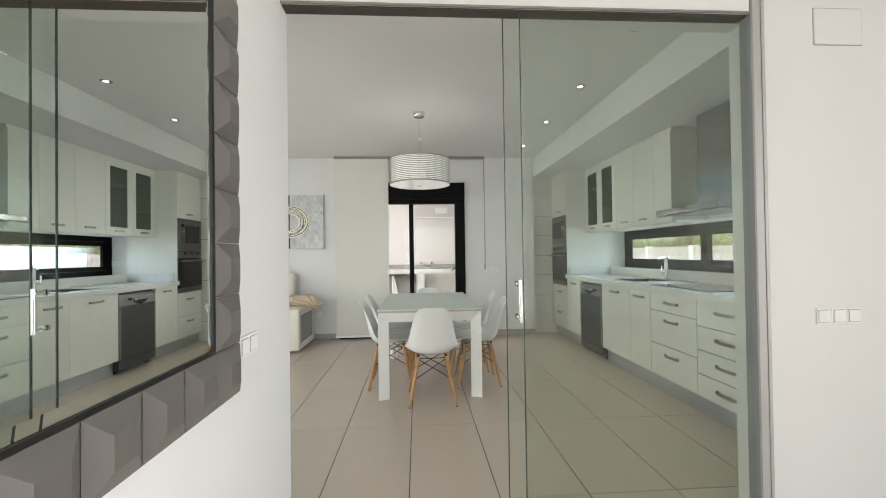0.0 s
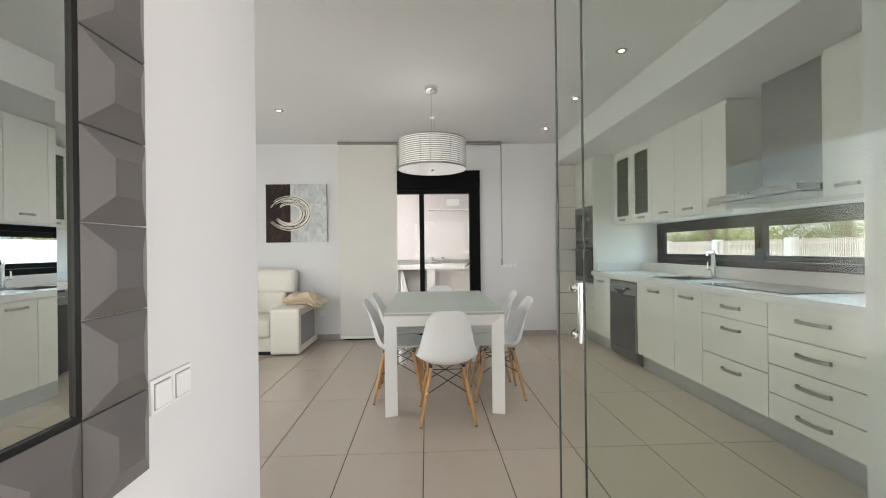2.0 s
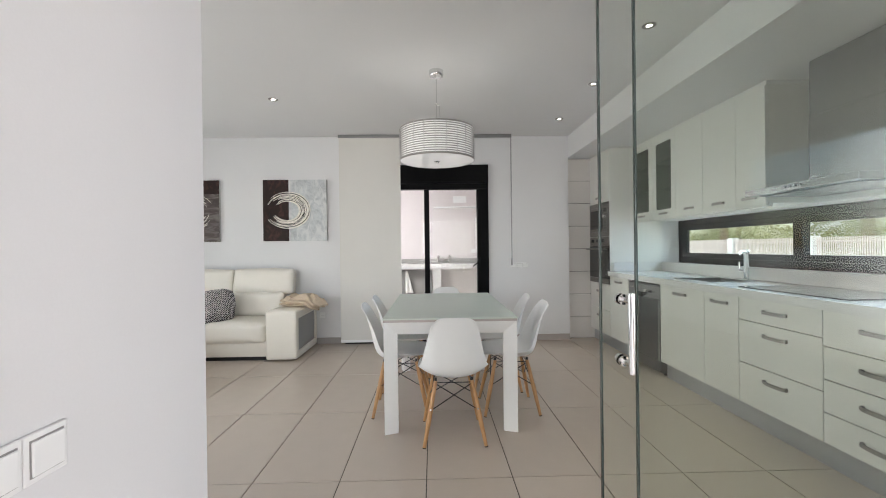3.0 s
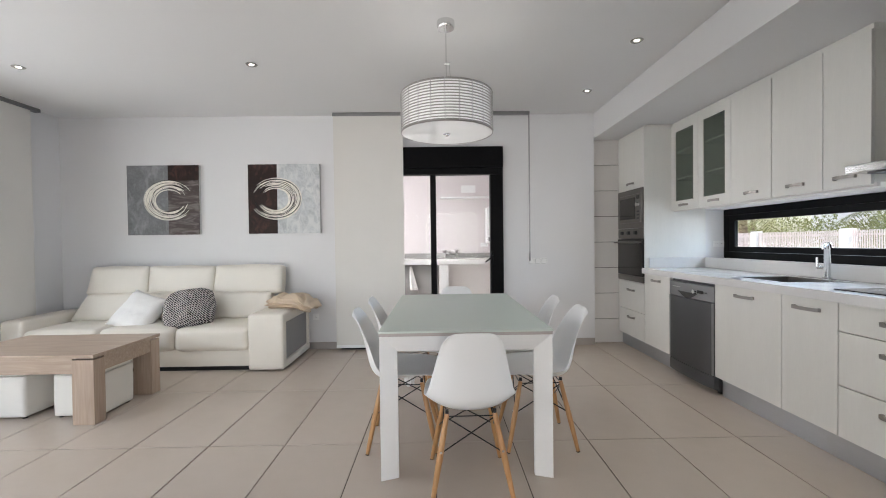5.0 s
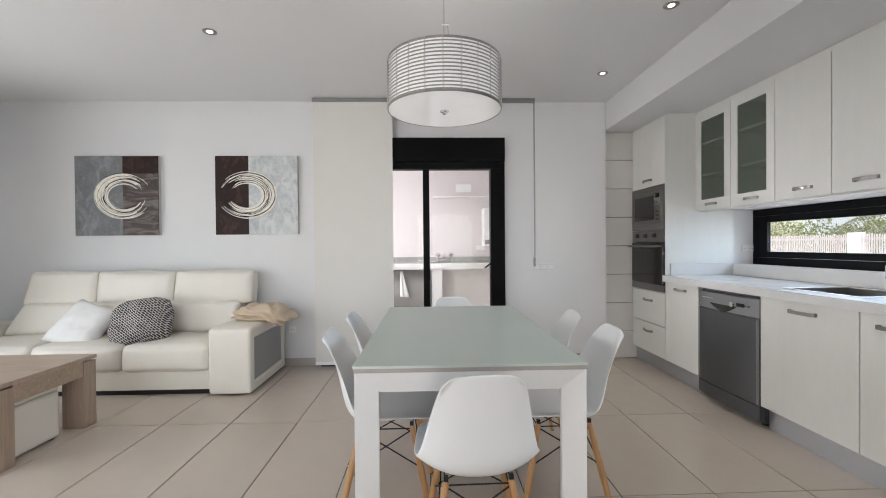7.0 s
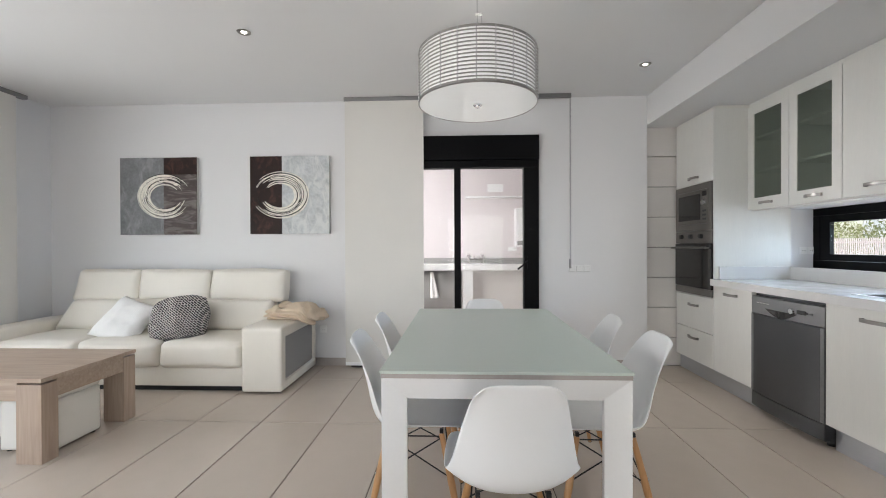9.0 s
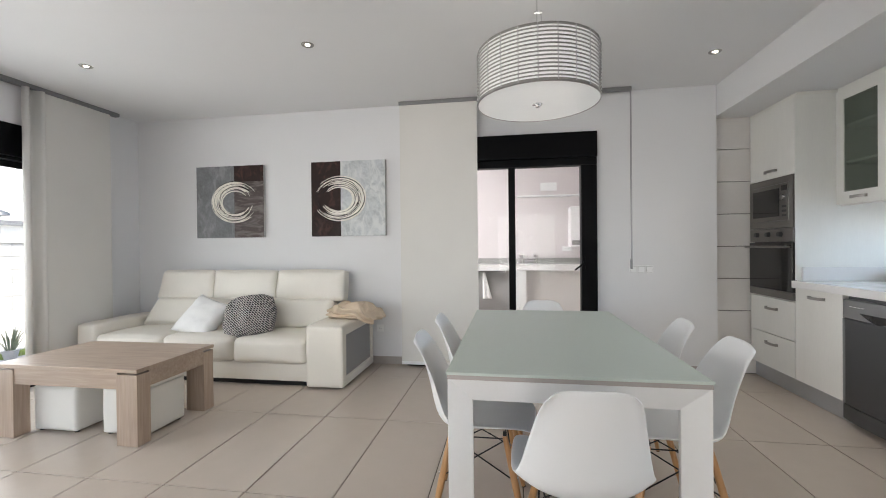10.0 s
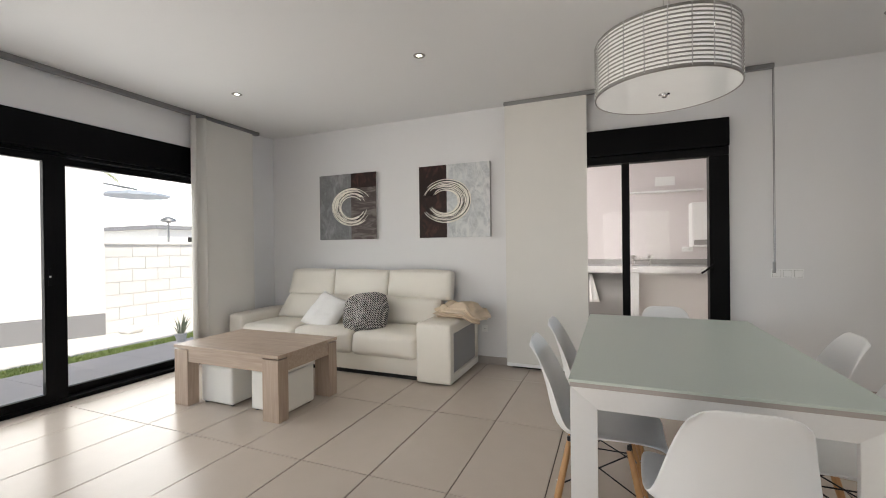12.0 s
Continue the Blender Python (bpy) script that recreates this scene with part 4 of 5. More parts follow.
def pendant():
    cx, cy, z0, z1, r = 0.260, 7.33, 1.893, 2.139, 0.297
    p = thing("pendant_lamp", (cx, cy, CEILING), "white drum pendant lamp wrapped in chrome bands", "pendant lamp")
    part("ceiling_rose", turned([(0.0, -0.045), (0.052, -0.045), (0.058, -0.035), (0.058, 0.0)], 28, (cx, cy, CEILING - 0.001)), CHROME, p, "chrome ceiling rose", 40)
    st = rod(bmesh.new(), (cx, cy, 2.345), (cx, cy, CEILING - 0.04), 0.004, n=8)
    part("suspension_wire", st, CHROME, p, "thin steel wire")
    hk = rod(bmesh.new(), (cx - 0.012, cy, 2.342), (cx + 0.024, cy, 2.342), 0.007, n=10)
    rod(hk, (cx, cy, z1 + 0.02), (cx, cy, 2.34), 0.0028, n=8)
    rod(hk, (cx + 0.034, cy, z1), (cx + 0.02, cy, 2.34), 0.0024, n=6)
    part("hook", hk, CHROME, p)
    # Shade and diffuser emit by themselves; the bulb does not light them through.
    sh = part("inner_shade", turned([(r - 0.009, z0 + 0.004), (r - 0.009, z1 - 0.003)], 64, (cx, cy, 0), False), SHADE, p, "white inner shade with a faint glow of its own", 40)
    part("diffuser", turned([(0.001, z0 - 0.004), (r - 0.003, z0 - 0.003), (r - 0.003, z0 + 0.001), (0.001, z0 + 0.001)], 64, (cx, cy, 0)), DIFFUSER, p, "frosted white bottom diffuser with an added faint glow", 40)
    part("finial", turned([(0.0, -0.022), (0.010, -0.020), (0.014, -0.014), (0.010, -0.010), (0.024, -0.007), (0.024, -0.003)], 20, (cx, cy, z0 - 0.001)), CHROME, p, "chrome finial", 40)
    n = 15
    for k in range(n):
        z = z0 + 0.004 + (z1 - z0 - 0.008) * k / (n - 1)
        h = 0.0031 if 0 < k < n - 1 else 0.0055
        part("band", turned([(r - 0.002, z - h), (r, z - h), (r, z + h), (r - 0.002, z + h), (r - 0.002, z - h)], 72, (cx, cy, 0), False), SATIN, p, "", 40)
    part("lower_rim", turned([(r - 0.004, z0 - 0.006), (r + 0.001, z0 - 0.006), (r + 0.001, z0 - 0.001), (r - 0.004, z0 - 0.001), (r - 0.004, z0 - 0.006)], 72, (cx, cy, 0), False), HANDLE, p, "dark lower rim", 40)
    for k in range(22):
        a = 2 * math.pi * (k + 0.3) / 22
        x, y = cx + (r + 0.0012) * math.cos(a), cy + (r + 0.0012) * math.sin(a)
        part("upright_wire", rod(bmesh.new(), (x, y, z0), (x, y, z1), 0.002, n=6), CHROME, p)
    for k in range(3):
        a = 2 * math.pi * k / 3 + 0.5
        part("spoke", rod(bmesh.new(), (cx, cy, z1 - 0.003), (cx + (r - 0.003) * math.cos(a), cy + (r - 0.003) * math.sin(a), z1 - 0.003), 0.003, n=6), CHROME, p)
    part("lamp_holder", turned([(0.02, 2.035), (0.02, 2.16)], 16, (cx, cy, 0)), PLASTIC, p)
    part("bulb", turned([(0.004, 1.94), (0.022, 1.947), (0.031, 1.97), (0.028, 1.995), (0.016, 2.03)], 16, (cx, cy, 0)), BULBGLOW, p, "glowing white bulb", 40)


pendant()

# ---- dining table ----
TX0, TX1, TY0, TY1, TZ = -0.110, 0.757, 6.648, 8.09, 0.745
dt = thing("dining_table", (0.315, 7.37, 0), "white lacquered dining table with pale green glass top", "table")
part("glass_top", boxes((TX0, TX1, TY0, TY1, TZ - 0.010, TZ), bevel=0.002), TABLEG, dt, "sage green frosted glass top")
# Grey board draws the shadow gap between glass and rails.
part("shadow_line_board", boxes((TX0 + 0.004, TX1 - 0.004, TY0 + 0.004, TY1 - 0.004, TZ - 0.026, TZ - 0.0105)), SKIRT, dt)
LW, LD, RH = 0.086, 0.030, 0.080


def sloped_rail(p, q, inward):
    """A rail under the top from p to q whose face slants inward towards its lower edge."""
    p, q, inward = Vector((*p, 0)), Vector((*q, 0)), Vector((*inward, 0))
    z1, z0 = TZ - 0.0265, TZ - 0.0265 - RH
    bm = bmesh.new()
    ends = []
    along = (q - p).normalized()
    for v, s in ((p, 1), (q, -1)):
        w = v + along * s * LW
        ends.append([bm.verts.new(c) for c in (v + Vector((0, 0, z1)), w + inward * LD + Vector((0, 0, z0)), w + inward * (LD + 0.02) + Vector((0, 0, z0)), w + inward * (LD + 0.02) + Vector((0, 0, z1)))])
    for k in range(4):
        bm.faces.new((ends[0][k], ends[0][(k + 1) % 4], ends[1][(k + 1) % 4], ends[1][k]))
    bm.faces.new(ends[0]), bm.faces.new(ends[1])
    bmesh.ops.recalc_face_normals(bm, faces=bm.faces)
    return bm


ex0, ex1, ey0, ey1 = TX0 + 0.005, TX1 - 0.005, TY0 + 0.005, TY1 - 0.005
part("end_rail", sloped_rail((ex0 + 0.004, ey0), (ex1 - 0.004, ey0), (0, 1)), TABLEW, dt)
part("end_rail", sloped_rail((ex0 + 0.004, ey1), (ex1 - 0.004, ey1), (0, -1)), TABLEW, dt)
part("side_rail", sloped_rail((ex0, ey0 + 0.004), (ex0, ey1 - 0.004), (1, 0)), TABLEW, dt)
part("side_rail", sloped_rail((ex1, ey0 + 0.004), (ex1, ey1 - 0.004), (-1, 0)), TABLEW, dt)


def table_leg(sx, sy):
    """A leg whose two outer faces slant inward, meeting the rails in a mitre."""
    bm = bmesh.new()
    x0, y0 = (ex0 if sx < 0 else ex1), (ey0 if sy < 0 else ey1)
    rings = [[bm.verts.new((x0 - sx * dx, y0 - sy * dy, z)) for dx, dy in ((0, 0), (LW, LD), (LW, LD + 0.02), (LW * 0.66, LW * 0.66), (LD + 0.02, LW), (LD, LW))] for z in (0.0, TZ - 0.027)]
    for j in range(6):
        bm.faces.new((rings[0][j], rings[0][(j + 1) % 6], rings[1][(j + 1) % 6], rings[1][j]))
    bm.faces.new(rings[0]), bm.faces.new(rings[-1])
    bmesh.ops.recalc_face_normals(bm, faces=bm.faces)
    bmesh.ops.bevel(bm, geom=bm.edges[:], offset=0.0015, segments=1, affect="EDGES")
    part("leg", bm, TABLEW, dt)


for sx in (-1, 1):
    for sy in (-1, 1):
        table_leg(sx, sy)

# ---- dining chairs ----


def chair_shell():
    """Moulded bucket seat, facing +y; front lip, dished seat and flared back in one skin."""
    prof = [(0.25, 0.388), (0.24, 0.415), (0.195, 0.426), (0.11, 0.414), (0.02, 0.398), (-0.07, 0.388), (-0.14, 0.398), (-0.185, 0.438), (-0.205, 0.505), (-0.220, 0.59), (-0.247, 0.68), (-0.274, 0.758), (-0.287, 0.792)]
    half = [0.17, 0.19, 0.213, 0.226, 0.232, 0.234, 0.230, 0.219, 0.203, 0.183, 0.160, 0.140, 0.120]
    curl = [0.004, 0.01, 0.022, 0.036, 0.05, 0.06, 0.064, 0.06, 0.05, 0.04, 0.028, 0.016, 0.006]
    bm = bmesh.new()
    n = 14
    rows = []
    for i, ((y, z), w, c) in enumerate(zip(prof, half, curl)):
        j0, j1 = max(0, i - 1), min(len(prof) - 1, i + 1)
        ty, tz = prof[j1][0] - prof[j0][0], prof[j1][1] - prof[j0][1]
        ln = math.hypot(ty, tz)
        ny, nz = tz / ln, -ty / ln
        row = []
        for k in range(n + 1):
            u = 2 * k / n - 1
            lift = c * (1.35 * abs(u) ** 2.2) - (0.009 if k in (0, n) else 0.0)
            s = math.copysign(abs(u) ** 0.92, u)
            drop = (0.0, 0.010, 0.026)[max(0, i - len(prof) + 3)] * abs(u) ** 4
            row.append(bm.verts.new((w * s * (1 - 0.05 * abs(u) ** 6), y + ny * lift, z + nz * lift - drop)))
        rows.append(row)
    for p, q in zip(rows, rows[1:]):
        for k in range(n):
            bm.faces.new((p[k], p[k + 1], q[k + 1], q[k]))
    bmesh.ops.recalc_face_normals(bm, faces=bm.faces)
    return bm


def dining_chair():
    c = thing("dining_chair", (0, 0, 0), "white moulded plastic shell chair on beech dowel legs", "chair", "chairs round the dining table")
    s = part("seat_shell", chair_shell(), SHELLW, c, "white moulded plastic shell", 180)
    so = s.modifiers.new("thick", "SOLIDIFY")
    so.thickness, so.offset = 0.007, 0
    sb = s.modifiers.new("smooth", "SUBSURF")
    sb.levels = sb.render_levels = 1
    top = {(sx, sy): Vector((sx * 0.112, sy * 0.115 - 0.005, 0.378)) for sx in (-1, 1) for sy in (-1, 1)}
    foot = {(sx, sy): Vector((sx * 0.186, sy * 0.196, 0.0)) for sx in (-1, 1) for sy in (-1, 1)}
    for k in top:
        a, b = top[k], foot[k]
        d = (b - a)
        leg = rod(bmesh.new(), a, a + d * 0.5, 0.0115, 0.0155, n=12)
        rod(leg, a + d * 0.5, a + d * 0.985, 0.0155, 0.0105, n=12)
        lg = part("leg", leg, BEECH, c, "tapered beech dowel leg", 40)
        part("foot_glide", rod(bmesh.new(), a + d * 0.985, b, 0.0108, 0.010, n=10), WIRE, lg)
        part("leg_bolt", rod(bmesh.new(), a + d * 0.42 + Vector((0, k[1] * 0.012, 0)), a + d * 0.42 + Vector((0, k[1] * 0.018, 0)), 0.006, n=10), CHROME, lg)
    along = lambda k, f: top[k].lerp(foot[k], f)
    pairs = [((-1, -1), (1, -1)), ((-1, 1), (1, 1)), ((-1, -1), (-1, 1)), ((1, -1), (1, 1))]
    for p, q in pairs:
        for a, b in ((p, q), (q, p)):
            part("cross_brace", rod(bmesh.new(), along(a, 0.04), along(b, 0.45), 0.0032, n=6), WIRE, c)
    for p, q in pairs:
        part("top_strut", rod(bmesh.new(), along(p, 0.03), along(q, 0.03), 0.0030, n=6), WIRE, c)
    for k in top:
        part("mount", boxes((top[k].x - 0.008, top[k].x + 0.008, top[k].y - 0.008, top[k].y + 0.008, 0.380, 0.398), bevel=0.002), WIRE, c)
    return c


ch = dining_chair()
ch.matrix_basis = pose(0.333, 6.665, 0, 0, 0, 1)
copy_thing(ch, pose(0.765, 7.09, 0, 0, 0, 90))
copy_thing(ch, pose(0.742, 7.565, 0, 0, 0, 88))
copy_thing(ch, pose(-0.022, 7.10, 0, 0, 0, -90))
copy_thing(ch, pose(-0.015, 7.60, 0, 0, 0, -91))
copy_thing(ch, pose(0.345, 7.985, 0, 0, 0, 180))

# ---- sofa ----
sofa = thing("sofa", (-2.55, 8.85, 0), "three-seat cream leather sofa with headrests against the wall", "sofa")
SX0, SX1, SF, SB = -3.86, -1.25, 8.45, 9.24
ax, bx = -3.66, -1.575
part("base", boxes((ax, bx, SF + 0.05, SB, 0.045, 0.215), bevel=0.012), LEATHER, sofa, "", 40)
part("plinth", boxes((ax + 0.02, bx - 0.002, SF + 0.09, SB - 0.02, 0.0, 0.044)), WIRE, sofa, "black recessed plinth")
sw = (bx - ax) / 3
HX = (-3.545, -2.895, -2.20, -1.475)
for k in range(3):
    x0, x1 = ax + sw * k, ax + sw * (k + 1)
    part("seat_cushion", soft_box(x0 + 0.005, x1 - 0.005, SF + 0.01, 9.02, 0.20, 0.405, 0.040, (0, 0.020, 0.020), 0.008, seed=k * 3.1), LEATHER, sofa, "", 180)
    bm = soft_box(x0 + 0.004, x1 - 0.004, -0.09, 0.09, 0.0, 0.30, 0.045, (0, 0.025, 0.010), 0.009, seed=k * 5.7)
    if k == 0:
        for v in bm.verts:
            v.co.x += 0.17 * max(0, v.co.z) / 0.30 * max(0, 1 - (v.co.x - x0) / 0.35)
    bm.transform(pose(0, 9.02, 0.385, -14))
    part("back_cushion", bm, LEATHER, sofa, "", 180)
    bm = soft_box(HX[k] + 0.003, HX[k + 1] - 0.003, -0.075, 0.075, 0.0, 0.30, 0.030, (0, 0.028, 0.010), 0.009, seed=k * 2.3 + 9)
    if k == 0:
        for v in bm.verts:
            v.co.x += 0.05 * max(0, v.co.z) / 0.285 * max(0, 1 - (v.co.x - HX[0]) / 0.3)
    bm.transform(pose(0, 9.095, 0.658, -9))
    part("headrest", bm, LEATHER, sofa, "", 180)
part("arm", soft_box(SX0, ax - 0.002, SF + 0.02, SB, 0.045, 0.50, 0.024, (0.006, 0.006, 0.008), 0.004), LEATHER, sofa, "", 180)
for x in (SX0 + 0.05, ax - 0.05):
    part("foot", boxes((x - 0.03, x + 0.03, SF + 0.06, SF + 0.12, 0, 0.06)), WIRE, sofa)
# storage arm with an open niche
part("storage_arm", boxes((bx + 0.004, SX1 - 0.035, SF + 0.06, SB - 0.01, 0.03, 0.50)), LEATHER, sofa)
part("arm_front", soft_box(bx, SX1, SF, SF + 0.09, 0.02, 0.53, 0.016, (0, 0.004, 0), 0.002), LEATHER, sofa, "", 180)
part("arm_top", soft_box(bx, SX1, SF + 0.015, SB, 0.445, 0.537, 0.018, (0, 0, 0.008), 0.003), LEATHER, sofa, "", 180)
part("arm_bottom", boxes((SX1 - 0.16, SX1 - 0.001, SF + 0.08, SB, 0.02, 0.09), bevel=0.012), LEATHER, sofa, "", 50)
part("arm_rear", boxes((SX1 - 0.16, SX1 - 0.001, SB - 0.05, SB - 0.001, 0.085, 0.455), bevel=0.010), LEATHER, sofa, "", 50)
# Shallow plate; the dark of the deep opening is put into its grey.
part("niche_back", boxes((SX1 - 0.03, SX1 - 0.024, SF + 0.08, SB - 0.045, 0.085, 0.455)), SHADOWGREY, sofa, "niche lining, grey with the opening's shade in its colour")


def pillow(w, h, t, seed, wrinkle=0.012, rounding=0.0):
    """A square scatter cushion lying in the xy plane, with drawn-in sides and pointed corners."""
    bm = bmesh.new()
    n = 22
    top, bot = {}, {}
    for i in range(n + 1):
        for j in range(n + 1):
            u, v = 2 * i / n - 1, 2 * j / n - 1
            x = w / 2 * u * (1 - 0.07 * (1 - v * v)) * math.sqrt(1 - rounding * v * v)
            y = h / 2 * v * (1 - 0.07 * (1 - u * u)) * math.sqrt(1 - rounding * u * u)
            d = max(0, (1 - u ** 4) * (1 - v ** 4)) ** 0.55
            k = noise.noise(Vector((u * 2.2 + seed, v * 2.2, seed))) * wrinkle + noise.noise(Vector((u * 5 + seed, v * 5, 3.0))) * wrinkle * 0.5
            z = t / 2 * d
            edge = i in (0, n) or j in (0, n)
            top[i, j] = bm.verts.new((x, y, z + k * d))
            bot[i, j] = top[i, j] if edge else bm.verts.new((x, y, -z + k * d))
    for i in range(n):
        for j in range(n):
            bm.faces.new((top[i, j], top[i + 1, j], top[i + 1, j + 1], top[i, j + 1]))
            q = (bot[i, j], bot[i, j + 1], bot[i + 1, j + 1], bot[i + 1, j])
            bm.faces.new(q)
    bmesh.ops.recalc_face_normals(bm, faces=bm.faces)
    return bm


p = single("scatter_cushion", pillow(0.42, 0.42, 0.15, 1.7), PILLOWW, "white plush square cushion leaning on the sofa back", "cushion", smooth=180)
p.matrix_basis = pose(-2.77, 8.75, 0.530, 50, 0, 6) @ pose(0, 0, 0, 0, 0, -20)
p = single("scatter_cushion", pillow(0.50, 0.46, 0.30, 4.2, 0.05, 0.38), LATTICE, "black and white lattice patterned cushion on the sofa", "cushion", smooth=180)
p.matrix_basis = pose(-2.26, 8.72, 0.545, 60, 0, 3) @ pose(0, 0, 0, 0, 0, 9)


def folded_throw():
    """A loosely bundled blanket: rippled rims where its layers fold, ridges on top, one side hanging over the arm."""
    bm = soft_box(-1.53, -1.12, 8.72, 9.15, 0.0, 0.105, 0.045, (0.02, 0.02, 0.01), 0.0, 30)
    for v in bm.verts:
        p = v.co.copy()
        u, w = (p.x + 1.325) / 0.205, (p.y - 8.935) / 0.215
        fold = noise.noise(Vector((p.x * 5, p.y * 4, 2.0)))
        rim = max(abs(u), abs(w)) ** 6
        v.co.x += math.copysign(0.013, u) * rim * math.sin(p.z * 130 + fold * 5 + p.y * 9)
        v.co.y += math.copysign(0.015, w) * rim * math.sin(p.z * 130 + fold * 5 + p.x * 14)
        top = p.z / 0.105
        v.co.z += top * (0.020 * math.sin(p.x * 26 + p.y * 11 + fold * 7) * (1 - 0.6 * rim) + 0.035 * fold - 0.02 * max(0, -u))
        v.co.x += 0.03 * noise.noise(Vector((p.y * 7, p.z * 9, 5.0)))
        v.co.z = 0.5455 + max(0.0, v.co.z)
        if v.co.x > -1.235:
            v.co.z -= 0.5 * (v.co.x + 1.235)
    return bm


single("throw_blanket", folded_throw(), THROW, "crumpled beige fleece throw folded on the sofa arm", "blanket", smooth=180)

# ---- paintings ----


def stroke_ring(cx, cz, rx, rz, y, seed, k0, k1, mats, parent):
    """Loose oval brush strokes, raised from the canvas."""
    rng = random.Random(seed)
    for s in range(k0):
        f = 0.60 + 0.42 * s / (k0 - 1) + rng.uniform(-0.03, 0.03)
        span = rng.uniform(4.0, 5.2)
        a0 = k1 + rng.uniform(-0.35, 0.35) - span / 2
        w = rng.uniform(0.004, 0.0095)
        bm = bmesh.new()
        n = 44
        rows = []
        ox, oz, tilt = rng.uniform(-0.012, 0.012), rng.uniform(-0.010, 0.010), rng.uniform(-0.08, 0.08)
        for k in range(n + 1):
            a = a0 + span * k / n
            ww = w * (0.35 + 0.65 * math.sin(math.pi * k / n) ** 0.5) + 0.0008 * math.sin(a * 9)
            pts = []
            for d, yy in ((-ww, 0.0), (0, -0.003), (ww, 0.0)):
                x = (rx * f + d) * math.cos(a)
                z = (rz * f + d) * math.sin(a)
                pts.append(bm.verts.new((cx + ox + x * math.cos(tilt) - z * math.sin(tilt), y - 0.001 + yy - 0.0002 * s, cz + oz + z * math.cos(tilt) + x * math.sin(tilt))))
            rows.append(pts)
        for p, q in zip(rows, rows[1:]):
            for j in range(2):
                bm.faces.new((p[j], p[j + 1], q[j + 1], q[j]))
        part("brush_stroke", bm, mats[s % len(mats)], parent, "", 60)


def painting(x0, x1, split, left, right, cx, label, seed, facing, washes):
    z0, z1, y0 = 1.303, 2.07, 9.245
    p = thing("painting", ((x0 + x1) / 2, FAR, z0), label, "painting", "pair of abstract paintings")
    part("stretcher", boxes((x0, x1, y0 + 0.0025, FAR - 0.001, z0, z1), bevel=0.002), CANVASEDGE, p)
    part("canvas_field", boxes((x0, split, y0, y0 + 0.002, z0, z1)), left, p)
    part("canvas_field", boxes((split, x1, y0, y0 + 0.002, z0, z1)), right, p)
    for a, b, c, e in washes:
        part("paint_wash", boxes((a, b, y0 - 0.0012, y0 - 0.0002, c, e)), UMBER, p, "greyish brown washed paint")
    stroke_ring(cx, 1.683, 0.268, 0.215, y0 - 0.0012, seed, 26, facing, [STROKE, STROKE, STROKE, INK], p)
    return p


painting(-3.235, -2.445, -2.785, SLATE, BROWN, -2.775, "abstract canvas, grey and brown, with pale oval strokes", 3, math.pi, [(-2.783, -2.447, 1.305, 1.90)])
painting(-1.905, -1.113, -1.585, BROWN, SILVER, -1.60, "abstract canvas, brown and silver, with pale oval strokes", 8, 0.0, [])

# ---- coffee table and stools ----
cx0, cx1, cy0, cy1 = -3.145, -2.09, 7.365, 8.02
ct = thing("coffee_table", (-2.62, 7.7, 0), "low washed oak coffee table with thick square legs", "table")
part("top", boxes((cx0, cx1, cy0, cy1, 0.443, 0.467), bevel=0.002), ASH_X, ct)
part("rail", boxes((cx0 + 0.15, cx1 - 0.15, cy0 + 0.012, cy0 + 0.034, 0.34, 0.4425)), ASH_X, ct)
part("rail", boxes((cx0 + 0.15, cx1 - 0.15, cy1 - 0.045, cy1 - 0.025, 0.34, 0.4425)), ASH_X, ct)
part("rail", boxes((cx0 + 0.025, cx0 + 0.045, cy0 + 0.10, cy1 - 0.10, 0.34, 0.4425)), ASH_X, ct)
part("rail", boxes((cx1 - 0.034, cx1 - 0.012, cy0 + 0.10, cy1 - 0.10, 0.34, 0.4425)), ASH_X, ct)
part("shadow_gap", boxes((cx0 + 0.06, cx1 - 0.06, cy0 + 0.06, cy1 - 0.06, 0.433, 0.4425)), ASH_Z, ct)
for x in (cx0 + 0.004, cx1 - 0.149):
    for y in (cy0 + 0.004, cy1 - 0.10):
        part("leg", boxes((x, x + 0.145, y, y + 0.096, 0, 0.4315), bevel=0.002), ASH_Z, ct)


def stool(x0, x1, y0, y1):
    s = thing("cube_stool", ((x0 + x1) / 2, (y0 + y1) / 2, 0), "white leatherette cube stool tucked under coffee table", "stool", "cube stools")
    part("body", soft_box(x0, x1, y0, y1, 0.012, 0.30, 0.012, (0.004, 0.004, 0), 0.002), STOOLW, s, "", 180)
    part("seat_lid", soft_box(x0 - 0.002, x1 + 0.002, y0 - 0.002, y1 + 0.002, 0.302, 0.335, 0.014, (0, 0, 0.006), 0.002), STOOLW, s, "", 180)
    for x in (x0 + 0.03, x1 - 0.03):
        for y in (y0 + 0.03, y1 - 0.03):
            part("foot", rod(bmesh.new(), (x, y, 0), (x, y, 0.014), 0.014), WIRE, s)


stool(-2.985, -2.655, 7.475, 7.80)
stool(-2.475, -2.15, 7.49, 7.80)

# ---- utility room beyond the terrace door ----
UY = 12.1
# Side opening at x -2.2 is added for the utility fill, out of view.
setting("wall_utility", boxes((-2.2, 2.2, UY, UY + 0.15, 0, 2.6), (2.05, 2.2, FAR + T, UY, 0, 2.6), (-2.2, -2.05, FAR + T, 9.8, 0, 2.6), (-2.2, -2.05, 11.4, UY, 0, 2.6), (-2.2, -2.05, 9.8, 11.4, 0, 0.8), (-2.2, -2.05, 9.8, 11.4, 2.3, 2.6)), UTILITY, "pale pinkish utility room wall", "wall")
